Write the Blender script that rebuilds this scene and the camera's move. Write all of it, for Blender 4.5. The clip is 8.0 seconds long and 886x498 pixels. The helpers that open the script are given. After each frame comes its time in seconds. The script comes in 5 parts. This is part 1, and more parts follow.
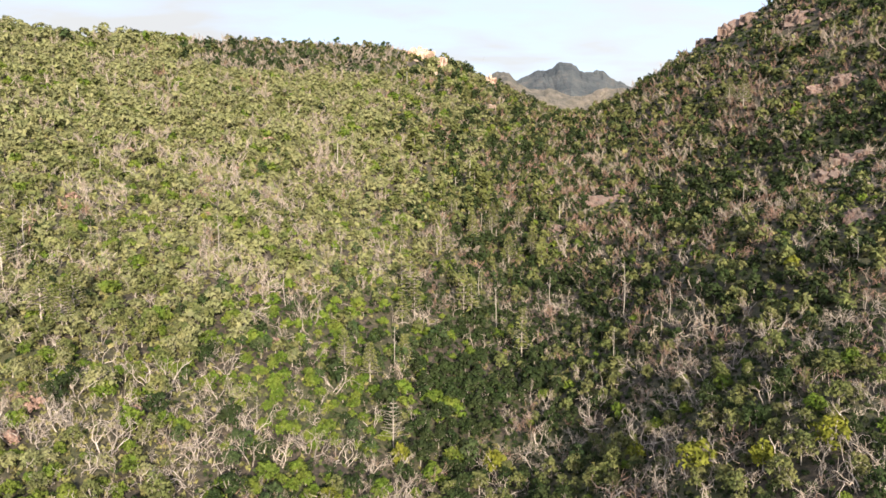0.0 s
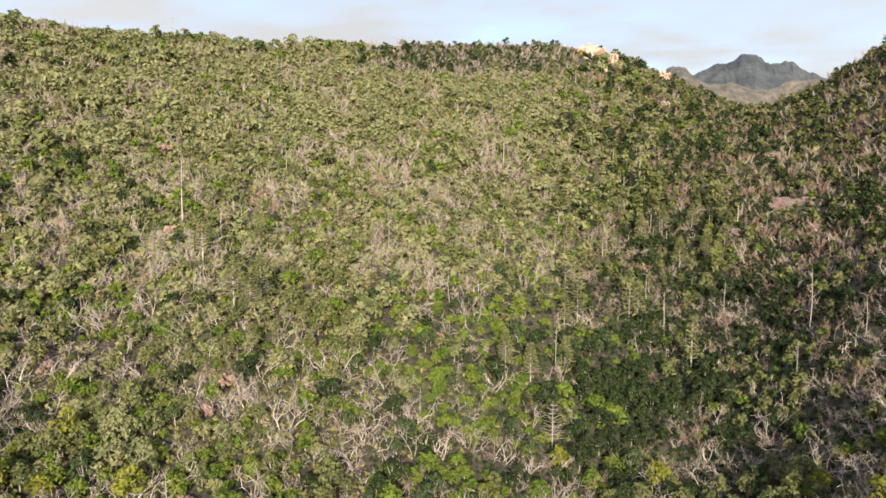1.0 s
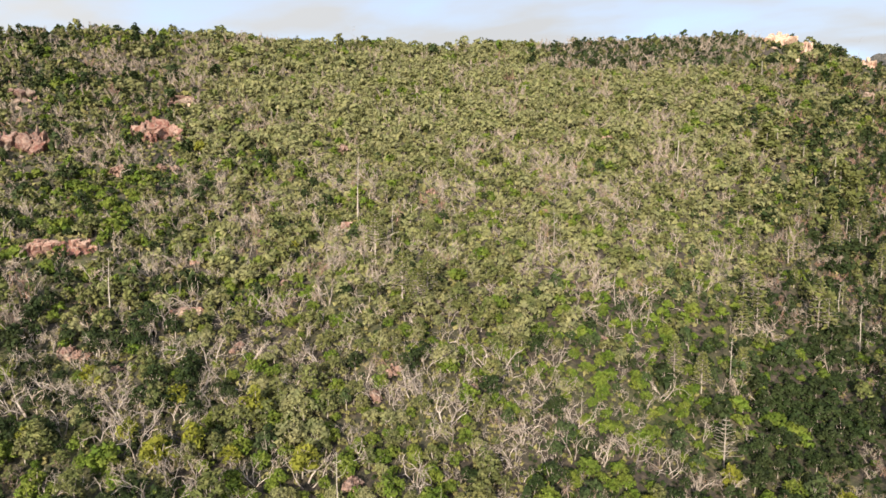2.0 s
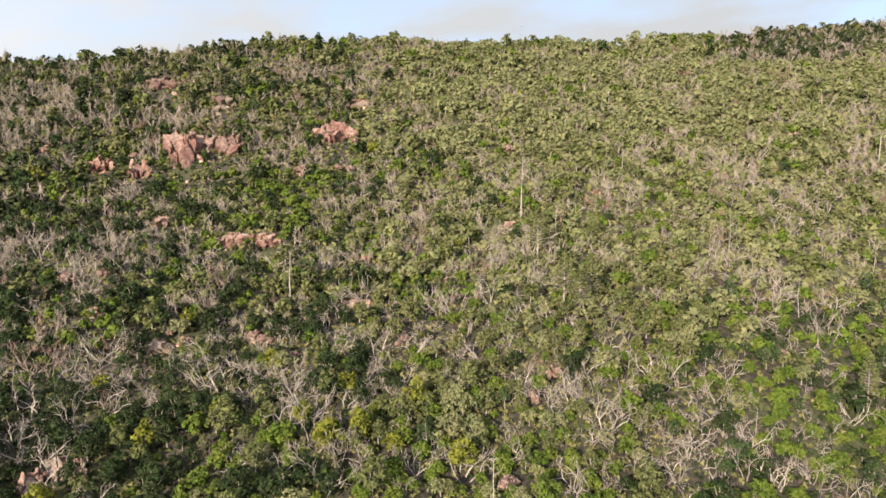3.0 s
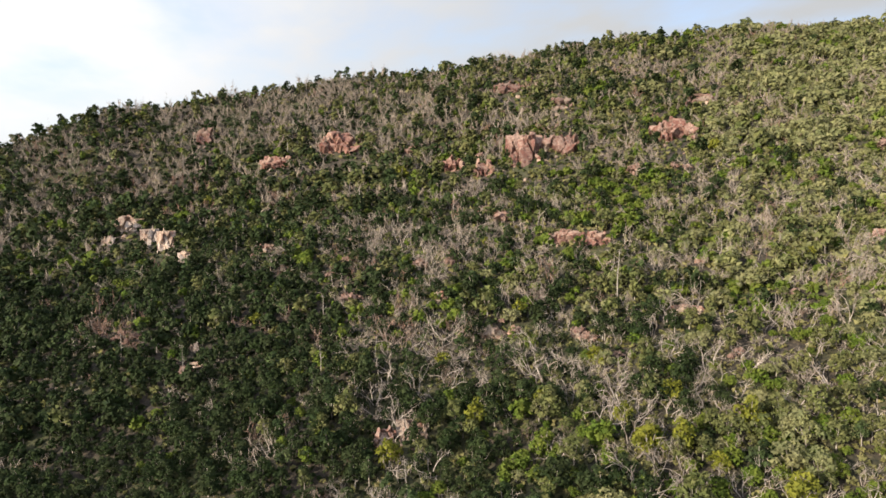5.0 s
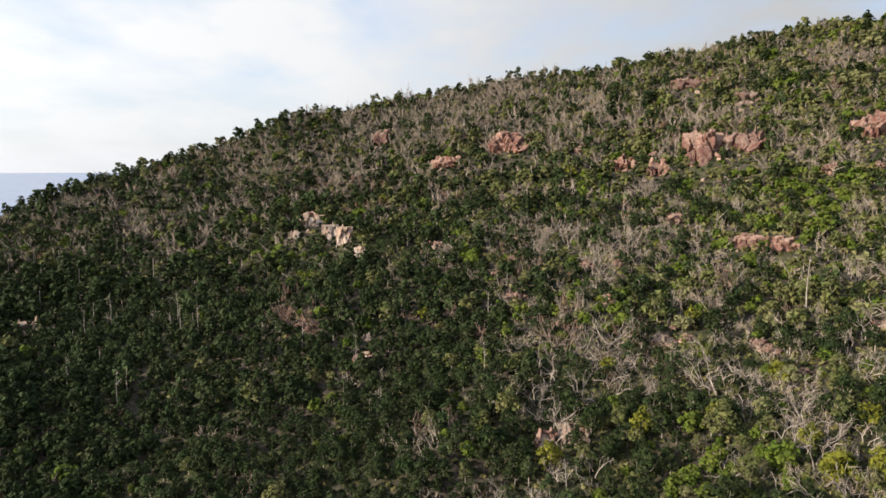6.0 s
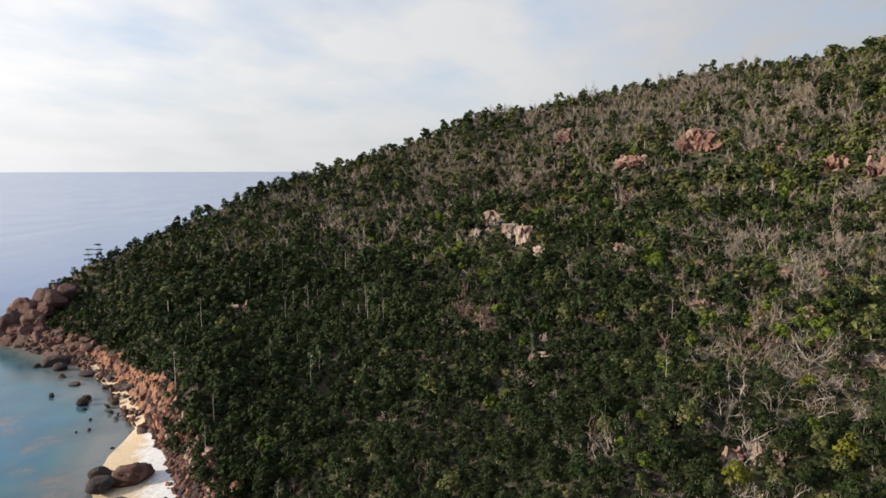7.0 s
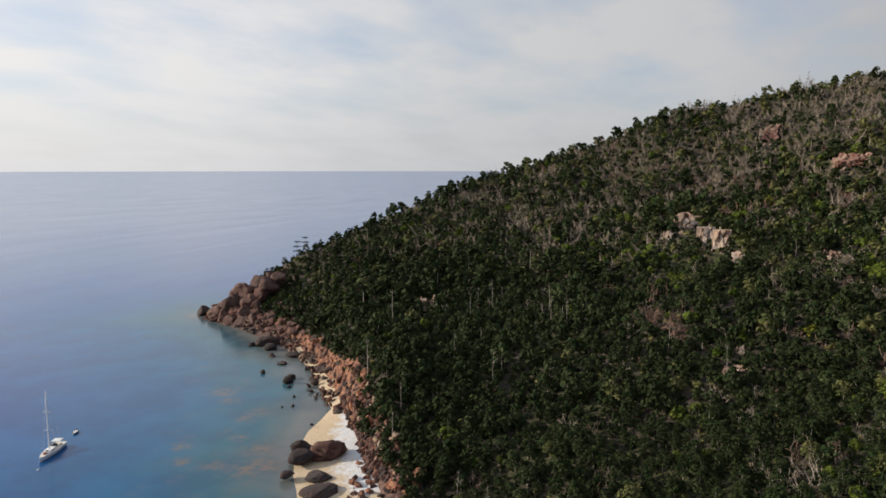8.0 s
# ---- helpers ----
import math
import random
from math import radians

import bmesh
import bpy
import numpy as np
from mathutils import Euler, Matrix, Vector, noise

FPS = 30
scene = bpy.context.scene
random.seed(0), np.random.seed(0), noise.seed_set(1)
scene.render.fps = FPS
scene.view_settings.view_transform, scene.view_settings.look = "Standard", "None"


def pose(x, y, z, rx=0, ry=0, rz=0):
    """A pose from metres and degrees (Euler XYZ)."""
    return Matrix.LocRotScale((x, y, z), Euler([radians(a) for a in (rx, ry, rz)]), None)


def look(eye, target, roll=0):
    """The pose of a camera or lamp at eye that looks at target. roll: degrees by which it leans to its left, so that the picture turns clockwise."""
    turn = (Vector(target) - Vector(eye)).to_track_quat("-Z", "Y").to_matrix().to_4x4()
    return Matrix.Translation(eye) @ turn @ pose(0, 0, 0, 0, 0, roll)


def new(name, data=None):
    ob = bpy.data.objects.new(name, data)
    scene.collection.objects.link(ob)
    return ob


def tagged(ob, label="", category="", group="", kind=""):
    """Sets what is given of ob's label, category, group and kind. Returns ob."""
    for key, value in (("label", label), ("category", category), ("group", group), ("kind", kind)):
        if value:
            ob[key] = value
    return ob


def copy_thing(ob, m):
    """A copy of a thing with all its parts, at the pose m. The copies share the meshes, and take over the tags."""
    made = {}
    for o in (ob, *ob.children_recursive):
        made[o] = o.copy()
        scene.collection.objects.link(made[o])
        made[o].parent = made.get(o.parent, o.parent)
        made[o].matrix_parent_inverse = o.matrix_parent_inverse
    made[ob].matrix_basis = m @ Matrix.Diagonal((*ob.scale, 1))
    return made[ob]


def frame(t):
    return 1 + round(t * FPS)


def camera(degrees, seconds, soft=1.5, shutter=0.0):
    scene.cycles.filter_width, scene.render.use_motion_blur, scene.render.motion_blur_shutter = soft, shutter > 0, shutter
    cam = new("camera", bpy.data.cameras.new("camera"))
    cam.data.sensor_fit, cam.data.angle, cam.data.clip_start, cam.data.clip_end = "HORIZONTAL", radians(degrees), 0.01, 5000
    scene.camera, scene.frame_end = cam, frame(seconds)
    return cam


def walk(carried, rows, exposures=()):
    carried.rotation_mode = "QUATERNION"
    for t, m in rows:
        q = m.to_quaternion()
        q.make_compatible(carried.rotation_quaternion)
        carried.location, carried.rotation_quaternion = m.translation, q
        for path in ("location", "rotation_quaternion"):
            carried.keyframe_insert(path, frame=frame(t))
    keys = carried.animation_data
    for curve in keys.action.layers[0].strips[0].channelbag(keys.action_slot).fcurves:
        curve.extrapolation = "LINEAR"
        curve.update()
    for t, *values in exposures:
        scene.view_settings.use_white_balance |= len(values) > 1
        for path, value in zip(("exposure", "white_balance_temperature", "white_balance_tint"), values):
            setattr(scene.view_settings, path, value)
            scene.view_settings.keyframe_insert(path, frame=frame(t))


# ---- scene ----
EYE = 85.0            # the drone hovers 85 m above the sea and turns to its left
cam = camera(64.7, 8.0, soft=1.6)
TURN = [  # seconds, bearing to the left of +y, pitch
    (0.0, 0.00, -6.30), (0.5, 6.66, -6.33), (1.0, 13.42, -6.33), (1.5, 20.14, -6.37),
    (3.0, 40.25, -6.42), (3.5, 46.65, -6.47), (4.0, 53.42, -6.50), (4.5, 60.18, -6.52),
    (6.0, 80.55, -6.58), (6.5, 87.62, -6.60), (7.0, 95.24, -6.63), (7.5, 102.95, -6.65), (8.0, 110.43, -6.67),
]
walk(cam, [(t, pose(0, 0, EYE, 90 + pitch, 0, turn)) for t, turn, pitch in TURN],
     exposures=[(0.0, 1.36), (1.0, 1.18), (1.5, 1.12), (3.0, 1.08), (3.5, 1.05), (4.5, 0.94), (6.0, 0.70), (7.0, 0.38), (8.0, 0.0)])

# ---- sky and sun ----
SUN_BEARING, SUN_HEIGHT = 194.0, 18.0
sun = new("sun", bpy.data.lights.new("sun", "SUN"))
sun.data.energy, sun.data.angle, sun.data.color = 5.0, radians(2.0), (1.0, 0.885, 0.725)
sun_way = Vector((-math.sin(radians(SUN_BEARING)) * math.cos(radians(SUN_HEIGHT)),
                  math.cos(radians(SUN_BEARING)) * math.cos(radians(SUN_HEIGHT)), math.sin(radians(SUN_HEIGHT))))
sun.matrix_world = look(sun_way * 900, (0, 0, 0))

world = bpy.data.worlds.new("sky")
scene.world = world
world.use_nodes = True
wt = world.node_tree
wt.nodes.clear()


def node(tree, kind, **values):
    n = tree.nodes.new(kind)
    for key, value in values.items():
        n.inputs[key.replace("_", " ")].default_value = value
    return n


def ramp(tree, stops, source):
    n = tree.nodes.new("ShaderNodeValToRGB")
    e = n.color_ramp.elements
    while len(e) < len(stops):
        e.new(0.5)
    for one, (at, colour) in zip(e, stops):
        one.position = at
        one.color = (*colour, 1.0)
    tree.links.new(source, n.inputs["Fac"])
    return n


sky = wt.nodes.new("ShaderNodeTexSky")
sky.sky_type, sky.sun_disc = "NISHITA", False
sky.sun_elevation, sky.sun_rotation = radians(SUN_HEIGHT), radians(-SUN_BEARING)
sky.air_density, sky.dust_density, sky.altitude = 1.0, 1.2, 80
coord = wt.nodes.new("ShaderNodeTexCoord")
apart = wt.nodes.new("ShaderNodeSeparateXYZ")
wt.links.new(coord.outputs["Generated"], apart.inputs[0])
lift = node(wt, "ShaderNodeMath")
lift.operation = "MAXIMUM"
lift.inputs[1].default_value = 0.0
wt.links.new(apart.outputs["Z"], lift.inputs[0])
lift2 = node(wt, "ShaderNodeMath")
lift2.operation = "ADD"
lift2.inputs[1].default_value = 0.16
wt.links.new(lift.outputs[0], lift2.inputs[0])
flat = []
for axis in "XY":
    d = wt.nodes.new("ShaderNodeMath")
    d.operation = "DIVIDE"
    wt.links.new(apart.outputs[axis], d.inputs[0])
    wt.links.new(lift2.outputs[0], d.inputs[1])
    flat.append(d)
join = wt.nodes.new("ShaderNodeCombineXYZ")
wt.links.new(flat[0].outputs[0], join.inputs[0])
wt.links.new(flat[1].outputs[0], join.inputs[1])
spread = wt.nodes.new("ShaderNodeMapping")
spread.inputs["Rotation"].default_value = (0, 0, radians(35))
spread.inputs["Scale"].default_value = (1.0, 1.5, 1)
wt.links.new(join.outputs[0], spread.inputs[0])
clouds = node(wt, "ShaderNodeTexNoise", Scale=1.3, Detail=7.0, Roughness=0.5, Distortion=0.1)
wt.links.new(spread.outputs[0], clouds.inputs["Vector"])
cover = ramp(wt, [(0.34, (0.40, 0.40, 0.40)), (0.60, (1.0, 1.0, 1.0))], clouds.outputs["Fac"])
veil = wt.nodes.new("ShaderNodeMix")
veil.data_type = "RGBA"
# the cloud thins out overhead
thin = wt.nodes.new("ShaderNodeMapRange")
thin.inputs["From Min"].default_value, thin.inputs["From Max"].default_value = 0.3, 0.75
thin.inputs["To Min"].default_value, thin.inputs["To Max"].default_value = 1.0, 0.3
wt.links.new(apart.outputs["Z"], thin.inputs["Value"])
cover_by_height = wt.nodes.new("ShaderNodeMath")
cover_by_height.operation = "MULTIPLY"
wt.links.new(cover.outputs["Color"], cover_by_height.inputs[0])
wt.links.new(thin.outputs[0], cover_by_height.inputs[1])
wt.links.new(cover_by_height.outputs[0], veil.inputs["Factor"])
clear_sky = wt.nodes.new("ShaderNodeVectorMath")
clear_sky.operation = "MULTIPLY"
clear_sky.inputs[1].default_value = (1.10, 1.22, 1.52)
wt.links.new(sky.outputs["Color"], clear_sky.inputs[0])
# clouds glow more towards the sun
toward = wt.nodes.new("ShaderNodeVectorMath")
toward.operation = "DOT_PRODUCT"
wt.links.new(coord.outputs["Generated"], toward.inputs[0])
toward.inputs[1].default_value = sun_way
glow = ramp(wt, [(0.0, (4.9, 5.0, 5.15)), (0.2, (5.9, 6.0, 6.15)), (0.3, (7.2, 7.25, 7.4)), (0.4, (9.0, 9.05, 9.15)), (0.56, (10.0, 10.1, 10.2)), (0.7, (12.6, 12.5, 12.5)), (1.0, (16.0, 15.6, 15.0))], wt.nodes.new("ShaderNodeMapRange").outputs[0])
span = glow.inputs["Fac"].links[0].from_node
span.inputs["From Min"].default_value = -1.0
wt.links.new(toward.outputs["Value"], span.inputs["Value"])
wt.links.new(glow.outputs["Color"], veil.inputs["B"])
# thin high haze whitens the blue between the clouds
high_haze = wt.nodes.new("ShaderNodeVectorMath")
high_haze.operation = "MULTIPLY_ADD"
high_haze.inputs[1].default_value = (0.30, 0.33, 0.37)
wt.links.new(glow.outputs["Color"], high_haze.inputs[0])
wt.links.new(clear_sky.outputs[0], high_haze.inputs[2])
wt.links.new(high_haze.outputs[0], veil.inputs["A"])
back = wt.nodes.new("ShaderNodeBackground")
back.inputs["Strength"].default_value = 0.062
# pale haze low over the horizon
haze_share = wt.nodes.new("ShaderNodeMapRange")
haze_share.inputs["From Min"].default_value, haze_share.inputs["From Max"].default_value = 0.0, 0.12
haze_share.inputs["To Min"].default_value, haze_share.inputs["To Max"].default_value = 0.85, 0.0
wt.links.new(apart.outputs["Z"], haze_share.inputs["Value"])
haze_tone = wt.nodes.new("ShaderNodeVectorMath")
haze_tone.operation = "MULTIPLY"
haze_tone.inputs[1].default_value = (0.90, 0.90, 0.92)
wt.links.new(glow.outputs["Color"], haze_tone.inputs[0])
hazed = wt.nodes.new("ShaderNodeMix")
hazed.data_type = "RGBA"
wt.links.new(haze_share.outputs[0], hazed.inputs["Factor"])
wt.links.new(veil.outputs["Result"], hazed.inputs["A"])
wt.links.new(haze_tone.outputs[0], hazed.inputs["B"])
wt.links.new(hazed.outputs["Result"], back.inputs["Color"])
out = wt.nodes.new("ShaderNodeOutputWorld")
wt.links.new(back.outputs[0], out.inputs["Surface"])

# ---- materials ----


def material(name):
    m = bpy.data.materials.new(name)
    m.use_nodes = True
    t = m.node_tree
    return m, t, t.nodes["Principled BSDF"]


def noise_of(t, scale, detail=4.0, rough=0.55, world_space=True, distortion=0.0):
    n = node(t, "ShaderNodeTexNoise", Scale=scale, Detail=detail, Roughness=rough, Distortion=distortion)
    if world_space:
        g = t.nodes.new("ShaderNodeNewGeometry")
        t.links.new(g.outputs["Position"], n.inputs["Vector"])
    else:
        c = t.nodes.new("ShaderNodeTexCoord")
        t.links.new(c.outputs["Object"], n.inputs["Vector"])
    return n


def mixed(t, a, b, factor, blend="MIX"):
    n = t.nodes.new("ShaderNodeMix")
    n.data_type, n.blend_type = "RGBA", blend
    for socket, value in (("A", a), ("B", b), ("Factor", factor)):
        if hasattr(value, "is_linked"):
            t.links.new(value, n.inputs[socket])
        elif socket == "Factor":
            n.inputs[socket].default_value = value
        else:
            n.inputs[socket].default_value = (*value, 1)
    return n.outputs["Result"]


def bumped(t, bsdf, height, strength, distance):
    b = node(t, "ShaderNodeBump", Strength=strength, Distance=distance)
    t.links.new(height, b.inputs["Height"])
    t.links.new(b.outputs["Normal"], bsdf.inputs["Normal"])


def leaf_material(name, dark, mid, light, tip, through_light=0.25):
    """Foliage: every leaf spray has its own tone, every plant its own hue."""
    m, t, b = material(name)
    g = t.nodes.new("ShaderNodeNewGeometry")
    dark, light = [0.62 * d + 0.38 * c for d, c in zip(dark, mid)], [0.7 * p + 0.3 * c for p, c in zip(light, mid)]
    per_leaf = ramp(t, [(0.0, dark), (0.45, mid), (0.9, light)], g.outputs["Random Per Island"])
    plant = noise_of(t, 0.22, 2.0)
    shift = ramp(t, [(0.38, (0, 0, 0)), (0.62, (1, 1, 1))], plant.outputs["Fac"])
    colour = mixed(t, per_leaf.outputs["Color"], tip, mixed(t, (0, 0, 0), (0.6, 0.6, 0.6), shift.outputs["Color"]))
    own = ramp(t, [(0.34, (0.66, 0.70, 0.72)), (0.66, (1.18, 1.14, 1.08))], noise_of(t, 0.31, 3.0).outputs["Fac"])
    colour = mixed(t, colour, own.outputs["Color"], 1.0, "MULTIPLY")
    t.links.new(colour, b.inputs["Base Color"])
    b.inputs["Roughness"].default_value = 0.75
    b.inputs["Specular IOR Level"].default_value = 0.12
    tr = t.nodes.new("ShaderNodeBsdfTranslucent")
    t.links.new(colour, tr.inputs["Color"])
    mx = node(t, "ShaderNodeMixShader", Fac=through_light)
    t.links.new(b.outputs[0], mx.inputs[1])
    t.links.new(tr.outputs[0], mx.inputs[2])
    t.links.new(mx.outputs[0], t.nodes["Material Output"].inputs["Surface"])
    return m


def wood_material(name, dark, light):
    m, t, b = material(name)
    g = t.nodes.new("ShaderNodeNewGeometry")
    base = ramp(t, [(0.0, dark), (1.0, light)], g.outputs["Random Per Island"])
    grain = noise_of(t, 3.0, 5.0)
    tone = ramp(t, [(0.3, (0.6, 0.6, 0.6)), (0.7, (1.15, 1.15, 1.15))], grain.outputs["Fac"])
    t.links.new(mixed(t, base.outputs["Color"], tone.outputs["Color"], 1.0, "MULTIPLY"), b.inputs["Base Color"])
    b.inputs["Roughness"].default_value = 0.85
    return m


def rock_material(name, pale, red, dark, red_share=0.5):
    m, t, b = material(name)
    big = noise_of(t, 0.35, 8.0, 0.68, distortion=1.2)
    fine = noise_of(t, 2.2, 7.0, 0.65)
    stain = ramp(t, [(0.62 - 0.3 * red_share, pale), (0.72 - 0.3 * red_share, red)], big.outputs["Fac"])
    grain = ramp(t, [(0.3, (0.45, 0.43, 0.42)), (0.6, (1.1, 1.1, 1.1))], fine.outputs["Fac"])
    lichen = ramp(t, [(0.56, (0, 0, 0)), (0.66, (1, 1, 1))], noise_of(t, 0.9, 6.0, 0.6).outputs["Fac"])
    colour = mixed(t, stain.outputs["Color"], grain.outputs["Color"], 0.85, "MULTIPLY")
    colour = mixed(t, colour, dark, mixed(t, (0, 0, 0), (0.75, 0.75, 0.75), lichen.outputs["Color"]))
    one = t.nodes.new("ShaderNodeObjectInfo")
    own = ramp(t, [(0.0, (0.62, 0.60, 0.60)), (0.5, (0.95, 0.92, 0.90)), (1.0, (1.3, 1.22, 1.15))], one.outputs["Random"])
    colour = mixed(t, colour, own.outputs["Color"], 1.0, "MULTIPLY")
    t.links.new(colour, b.inputs["Base Color"])
    b.inputs["Roughness"].default_value = 0.9
    bumped(t, b, fine.outputs["Fac"], 1.0, 0.45)
    return m


LEAF = {
    # gum, olive: one foliage in sunlit and shaded tones, light put into colour
    "gum": leaf_material("sunlit_gum_leaves", (0.182, 0.190, 0.078), (0.208, 0.216, 0.091), (0.236, 0.244, 0.112), (0.250, 0.230, 0.122), 0.36),
    "olive": leaf_material("shaded_gum_leaves", (0.044, 0.054, 0.017), (0.078, 0.092, 0.029), (0.120, 0.132, 0.046), (0.128, 0.116, 0.050), 0.06),
    "shrub": leaf_material("fresh_green_leaves", (0.044, 0.074, 0.009), (0.070, 0.110, 0.014), (0.106, 0.148, 0.023), (0.128, 0.140, 0.028), 0.14),
    # dark also carries the shade of headland, gully, hilltop and gaps
    "dark": leaf_material("deep_green_shade_leaves", (0.010, 0.017, 0.005), (0.018, 0.031, 0.009), (0.036, 0.055, 0.017), (0.032, 0.038, 0.015), 0.1),
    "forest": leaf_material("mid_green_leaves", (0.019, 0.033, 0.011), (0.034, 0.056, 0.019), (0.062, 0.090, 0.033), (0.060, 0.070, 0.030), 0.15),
    "blush": leaf_material("pinkish_dead_leaves", (0.20, 0.120, 0.092), (0.29, 0.185, 0.148), (0.38, 0.265, 0.22), (0.32, 0.20, 0.16), 0.1),
    "wattle": leaf_material("yellow_wattle_leaves", (0.080, 0.088, 0.012), (0.138, 0.144, 0.017), (0.21, 0.204, 0.030), (0.135, 0.140, 0.024), 0.2),
    "pine": leaf_material("pine_needles", (0.056, 0.068, 0.020), (0.104, 0.118, 0.035), (0.165, 0.174, 0.058), (0.14, 0.135, 0.052), 0.2),
    "twig": leaf_material("dry_twigs", (0.165, 0.126, 0.100), (0.248, 0.204, 0.164), (0.346, 0.294, 0.244), (0.285, 0.222, 0.176), 0.06),
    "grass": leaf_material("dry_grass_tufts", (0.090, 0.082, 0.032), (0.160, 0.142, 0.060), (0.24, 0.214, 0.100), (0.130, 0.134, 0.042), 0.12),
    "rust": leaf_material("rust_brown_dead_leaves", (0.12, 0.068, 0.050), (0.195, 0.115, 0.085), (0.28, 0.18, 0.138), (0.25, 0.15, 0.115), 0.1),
}
WOOD = wood_material("weathered_grey_wood", (0.205, 0.166, 0.140), (0.41, 0.350, 0.300))
BLEACHED = wood_material("bleached_trunk_wood", (0.21, 0.18, 0.15), (0.40, 0.35, 0.30))
# mauve dead wood, darkened also for the shady side
BROWNED = wood_material("mauve_brown_shaded_wood", (0.115, 0.085, 0.070), (0.245, 0.190, 0.158))
BARK = wood_material("pale_gum_bark", (0.17, 0.14, 0.11), (0.38, 0.33, 0.28))
ROCK_RED = rock_material("red_stained_granite", (0.285, 0.180, 0.140), (0.185, 0.078, 0.058), (0.06, 0.05, 0.046), 0.58)
ROCK_RED_PALE = rock_material("pinkish_granite", (0.34, 0.235, 0.185), (0.235, 0.115, 0.088), (0.07, 0.06, 0.055), 0.5)
ROCK_PALE = rock_material("pale_granite", (0.38, 0.30, 0.235), (0.26, 0.155, 0.115), (0.10, 0.085, 0.08), 0.42)
ROCK_CLIFF = rock_material("cream_grey_granite", (0.46, 0.385, 0.325), (0.30, 0.215, 0.175), (0.10, 0.09, 0.085), 0.25)
ROCK_SLAB = rock_material("dull_brown_slab_granite", (0.18, 0.135, 0.112), (0.145, 0.088, 0.072), (0.05, 0.044, 0.04), 0.5)
ROCK_SHORE = rock_material("rusty_shore_granite", (0.165, 0.098, 0.076), (0.118, 0.046, 0.034), (0.020, 0.018, 0.019), 0.60)
ROCK_POINT = rock_material("pink_brown_point_granite", (0.150, 0.090, 0.074), (0.108, 0.050, 0.040), (0.022, 0.019, 0.020), 0.52)
ROCK_BANK = rock_material("orange_bank_rock", (0.34, 0.170, 0.100), (0.180, 0.062, 0.036), (0.030, 0.021, 0.020), 0.52)
ROCK_DOME = rock_material("dark_red_dome_granite", (0.125, 0.070, 0.056), (0.100, 0.042, 0.032), (0.018, 0.015, 0.015), 0.55)
ROCK_WET = rock_material("dark_wet_granite", (0.060, 0.048, 0.045), (0.075, 0.040, 0.034), (0.018, 0.017, 0.018), 0.45)

GROUND, gt, gb = material("litter_and_dry_grass")
g_big = noise_of(gt, 0.05, 4.0)
g_fine = noise_of(gt, 0.9, 7.0, 0.65)
soil = ramp(gt, [(0.35, (0.013, 0.010, 0.007)), (0.5, (0.034, 0.026, 0.017)), (0.68, (0.09, 0.066, 0.043))], g_fine.outputs["Fac"])
grass = ramp(gt, [(0.35, (0.018, 0.022, 0.008)), (0.65, (0.070, 0.068, 0.023))], g_fine.outputs["Fac"])
g_mask = ramp(gt, [(0.45, (0, 0, 0)), (0.62, (1, 1, 1))], g_big.outputs["Fac"])
rocky = gt.nodes.new("ShaderNodeAttribute")
rocky.attribute_name = "rocky"
bedrock = ramp(gt, [(0.32, (0.030, 0.022, 0.020)), (0.5, (0.105, 0.058, 0.045)), (0.68, (0.19, 0.125, 0.095))], noise_of(gt, 0.5, 8.0, 0.7).outputs["Fac"])
litter = mixed(gt, soil.outputs["Color"], grass.outputs["Color"], g_mask.outputs["Color"])
gt.links.new(mixed(gt, litter, bedrock.outputs["Color"], rocky.outputs["Fac"]), gb.inputs["Base Color"])
gb.inputs["Roughness"].default_value = 0.95
bumped(gt, gb, g_fine.outputs["Fac"], 0.7, 0.5)

# ---- the land ----


def polar(bearing, r, z=0.0):
    a = radians(bearing)
    return Vector((-r * math.sin(a), r * math.cos(a), z))


# bearing, height of the crest above the drone's level in degrees
CREST = np.array([
    (-60, 9), (-45, 14), (-33, 15.6), (-28, 13.9), (-24.3, 11.8), (-22, 10.4), (-18.2, 8.4), (-16.2, 7.0),
    (-14.3, 6.0), (-12.4, 4.8), (-10, 4.3), (-6.5, 5.9), (-3.9, 7.0), (-1.7, 7.7), (1.1, 8.9), (3.7, 9.7), (13.4, 9.8),
    (20.8, 9.4), (28.5, 9.4), (33.5, 9.7), (38.7, 9.3), (43.7, 9.6), (50.9, 9.6), (60.1, 8.4), (71.4, 7.1),
    (78, 6.2), (89.6, 4.2), (94.1, 3.1), (97.7, 1.9), (104.7, -0.2), (108.8, -1.6), (112.8, -3.3), (116.6, -4.9),
    (119.8, -6.3), (122.6, -7.5), (124.8, -8.7), (127.5, -10.2), (129.3, -11.2)])
CREST[13:28, 1] += 0.3
CREST[4:10, 1] += 0.3
CREST[11:14, 1] += 0.3
CREST[21:23, 1] += 0.2
# bearing, foot range and height, then range and elevation of three slope breaks, range of the crest
VALLEY = [
    (-60, 100, 35, 190, -8, 300, 3, 400, 6, 560), (-40, 100, 37, 165, -9.5, 245, -0.5, 320, 3, 560),
    (-32, 106, 35, 170, -10.5, 250, -1, 330, 1, 590), (-25, 114, 31, 182, -11.5, 252, -3.2, 340, -1.3, 620),
    (-18, 126, 26, 203, -12.5, 270, -6.2, 370, -3, 650), (-12, 144, 18, 234, -13.5, 310, -8.5, 415, -2.5, 700),
    (-6, 152, 15, 240, -14.5, 330, -8, 440, -0.5, 690), (0, 155, 15, 225, -13.5, 310, -5, 410, 2, 640),
]
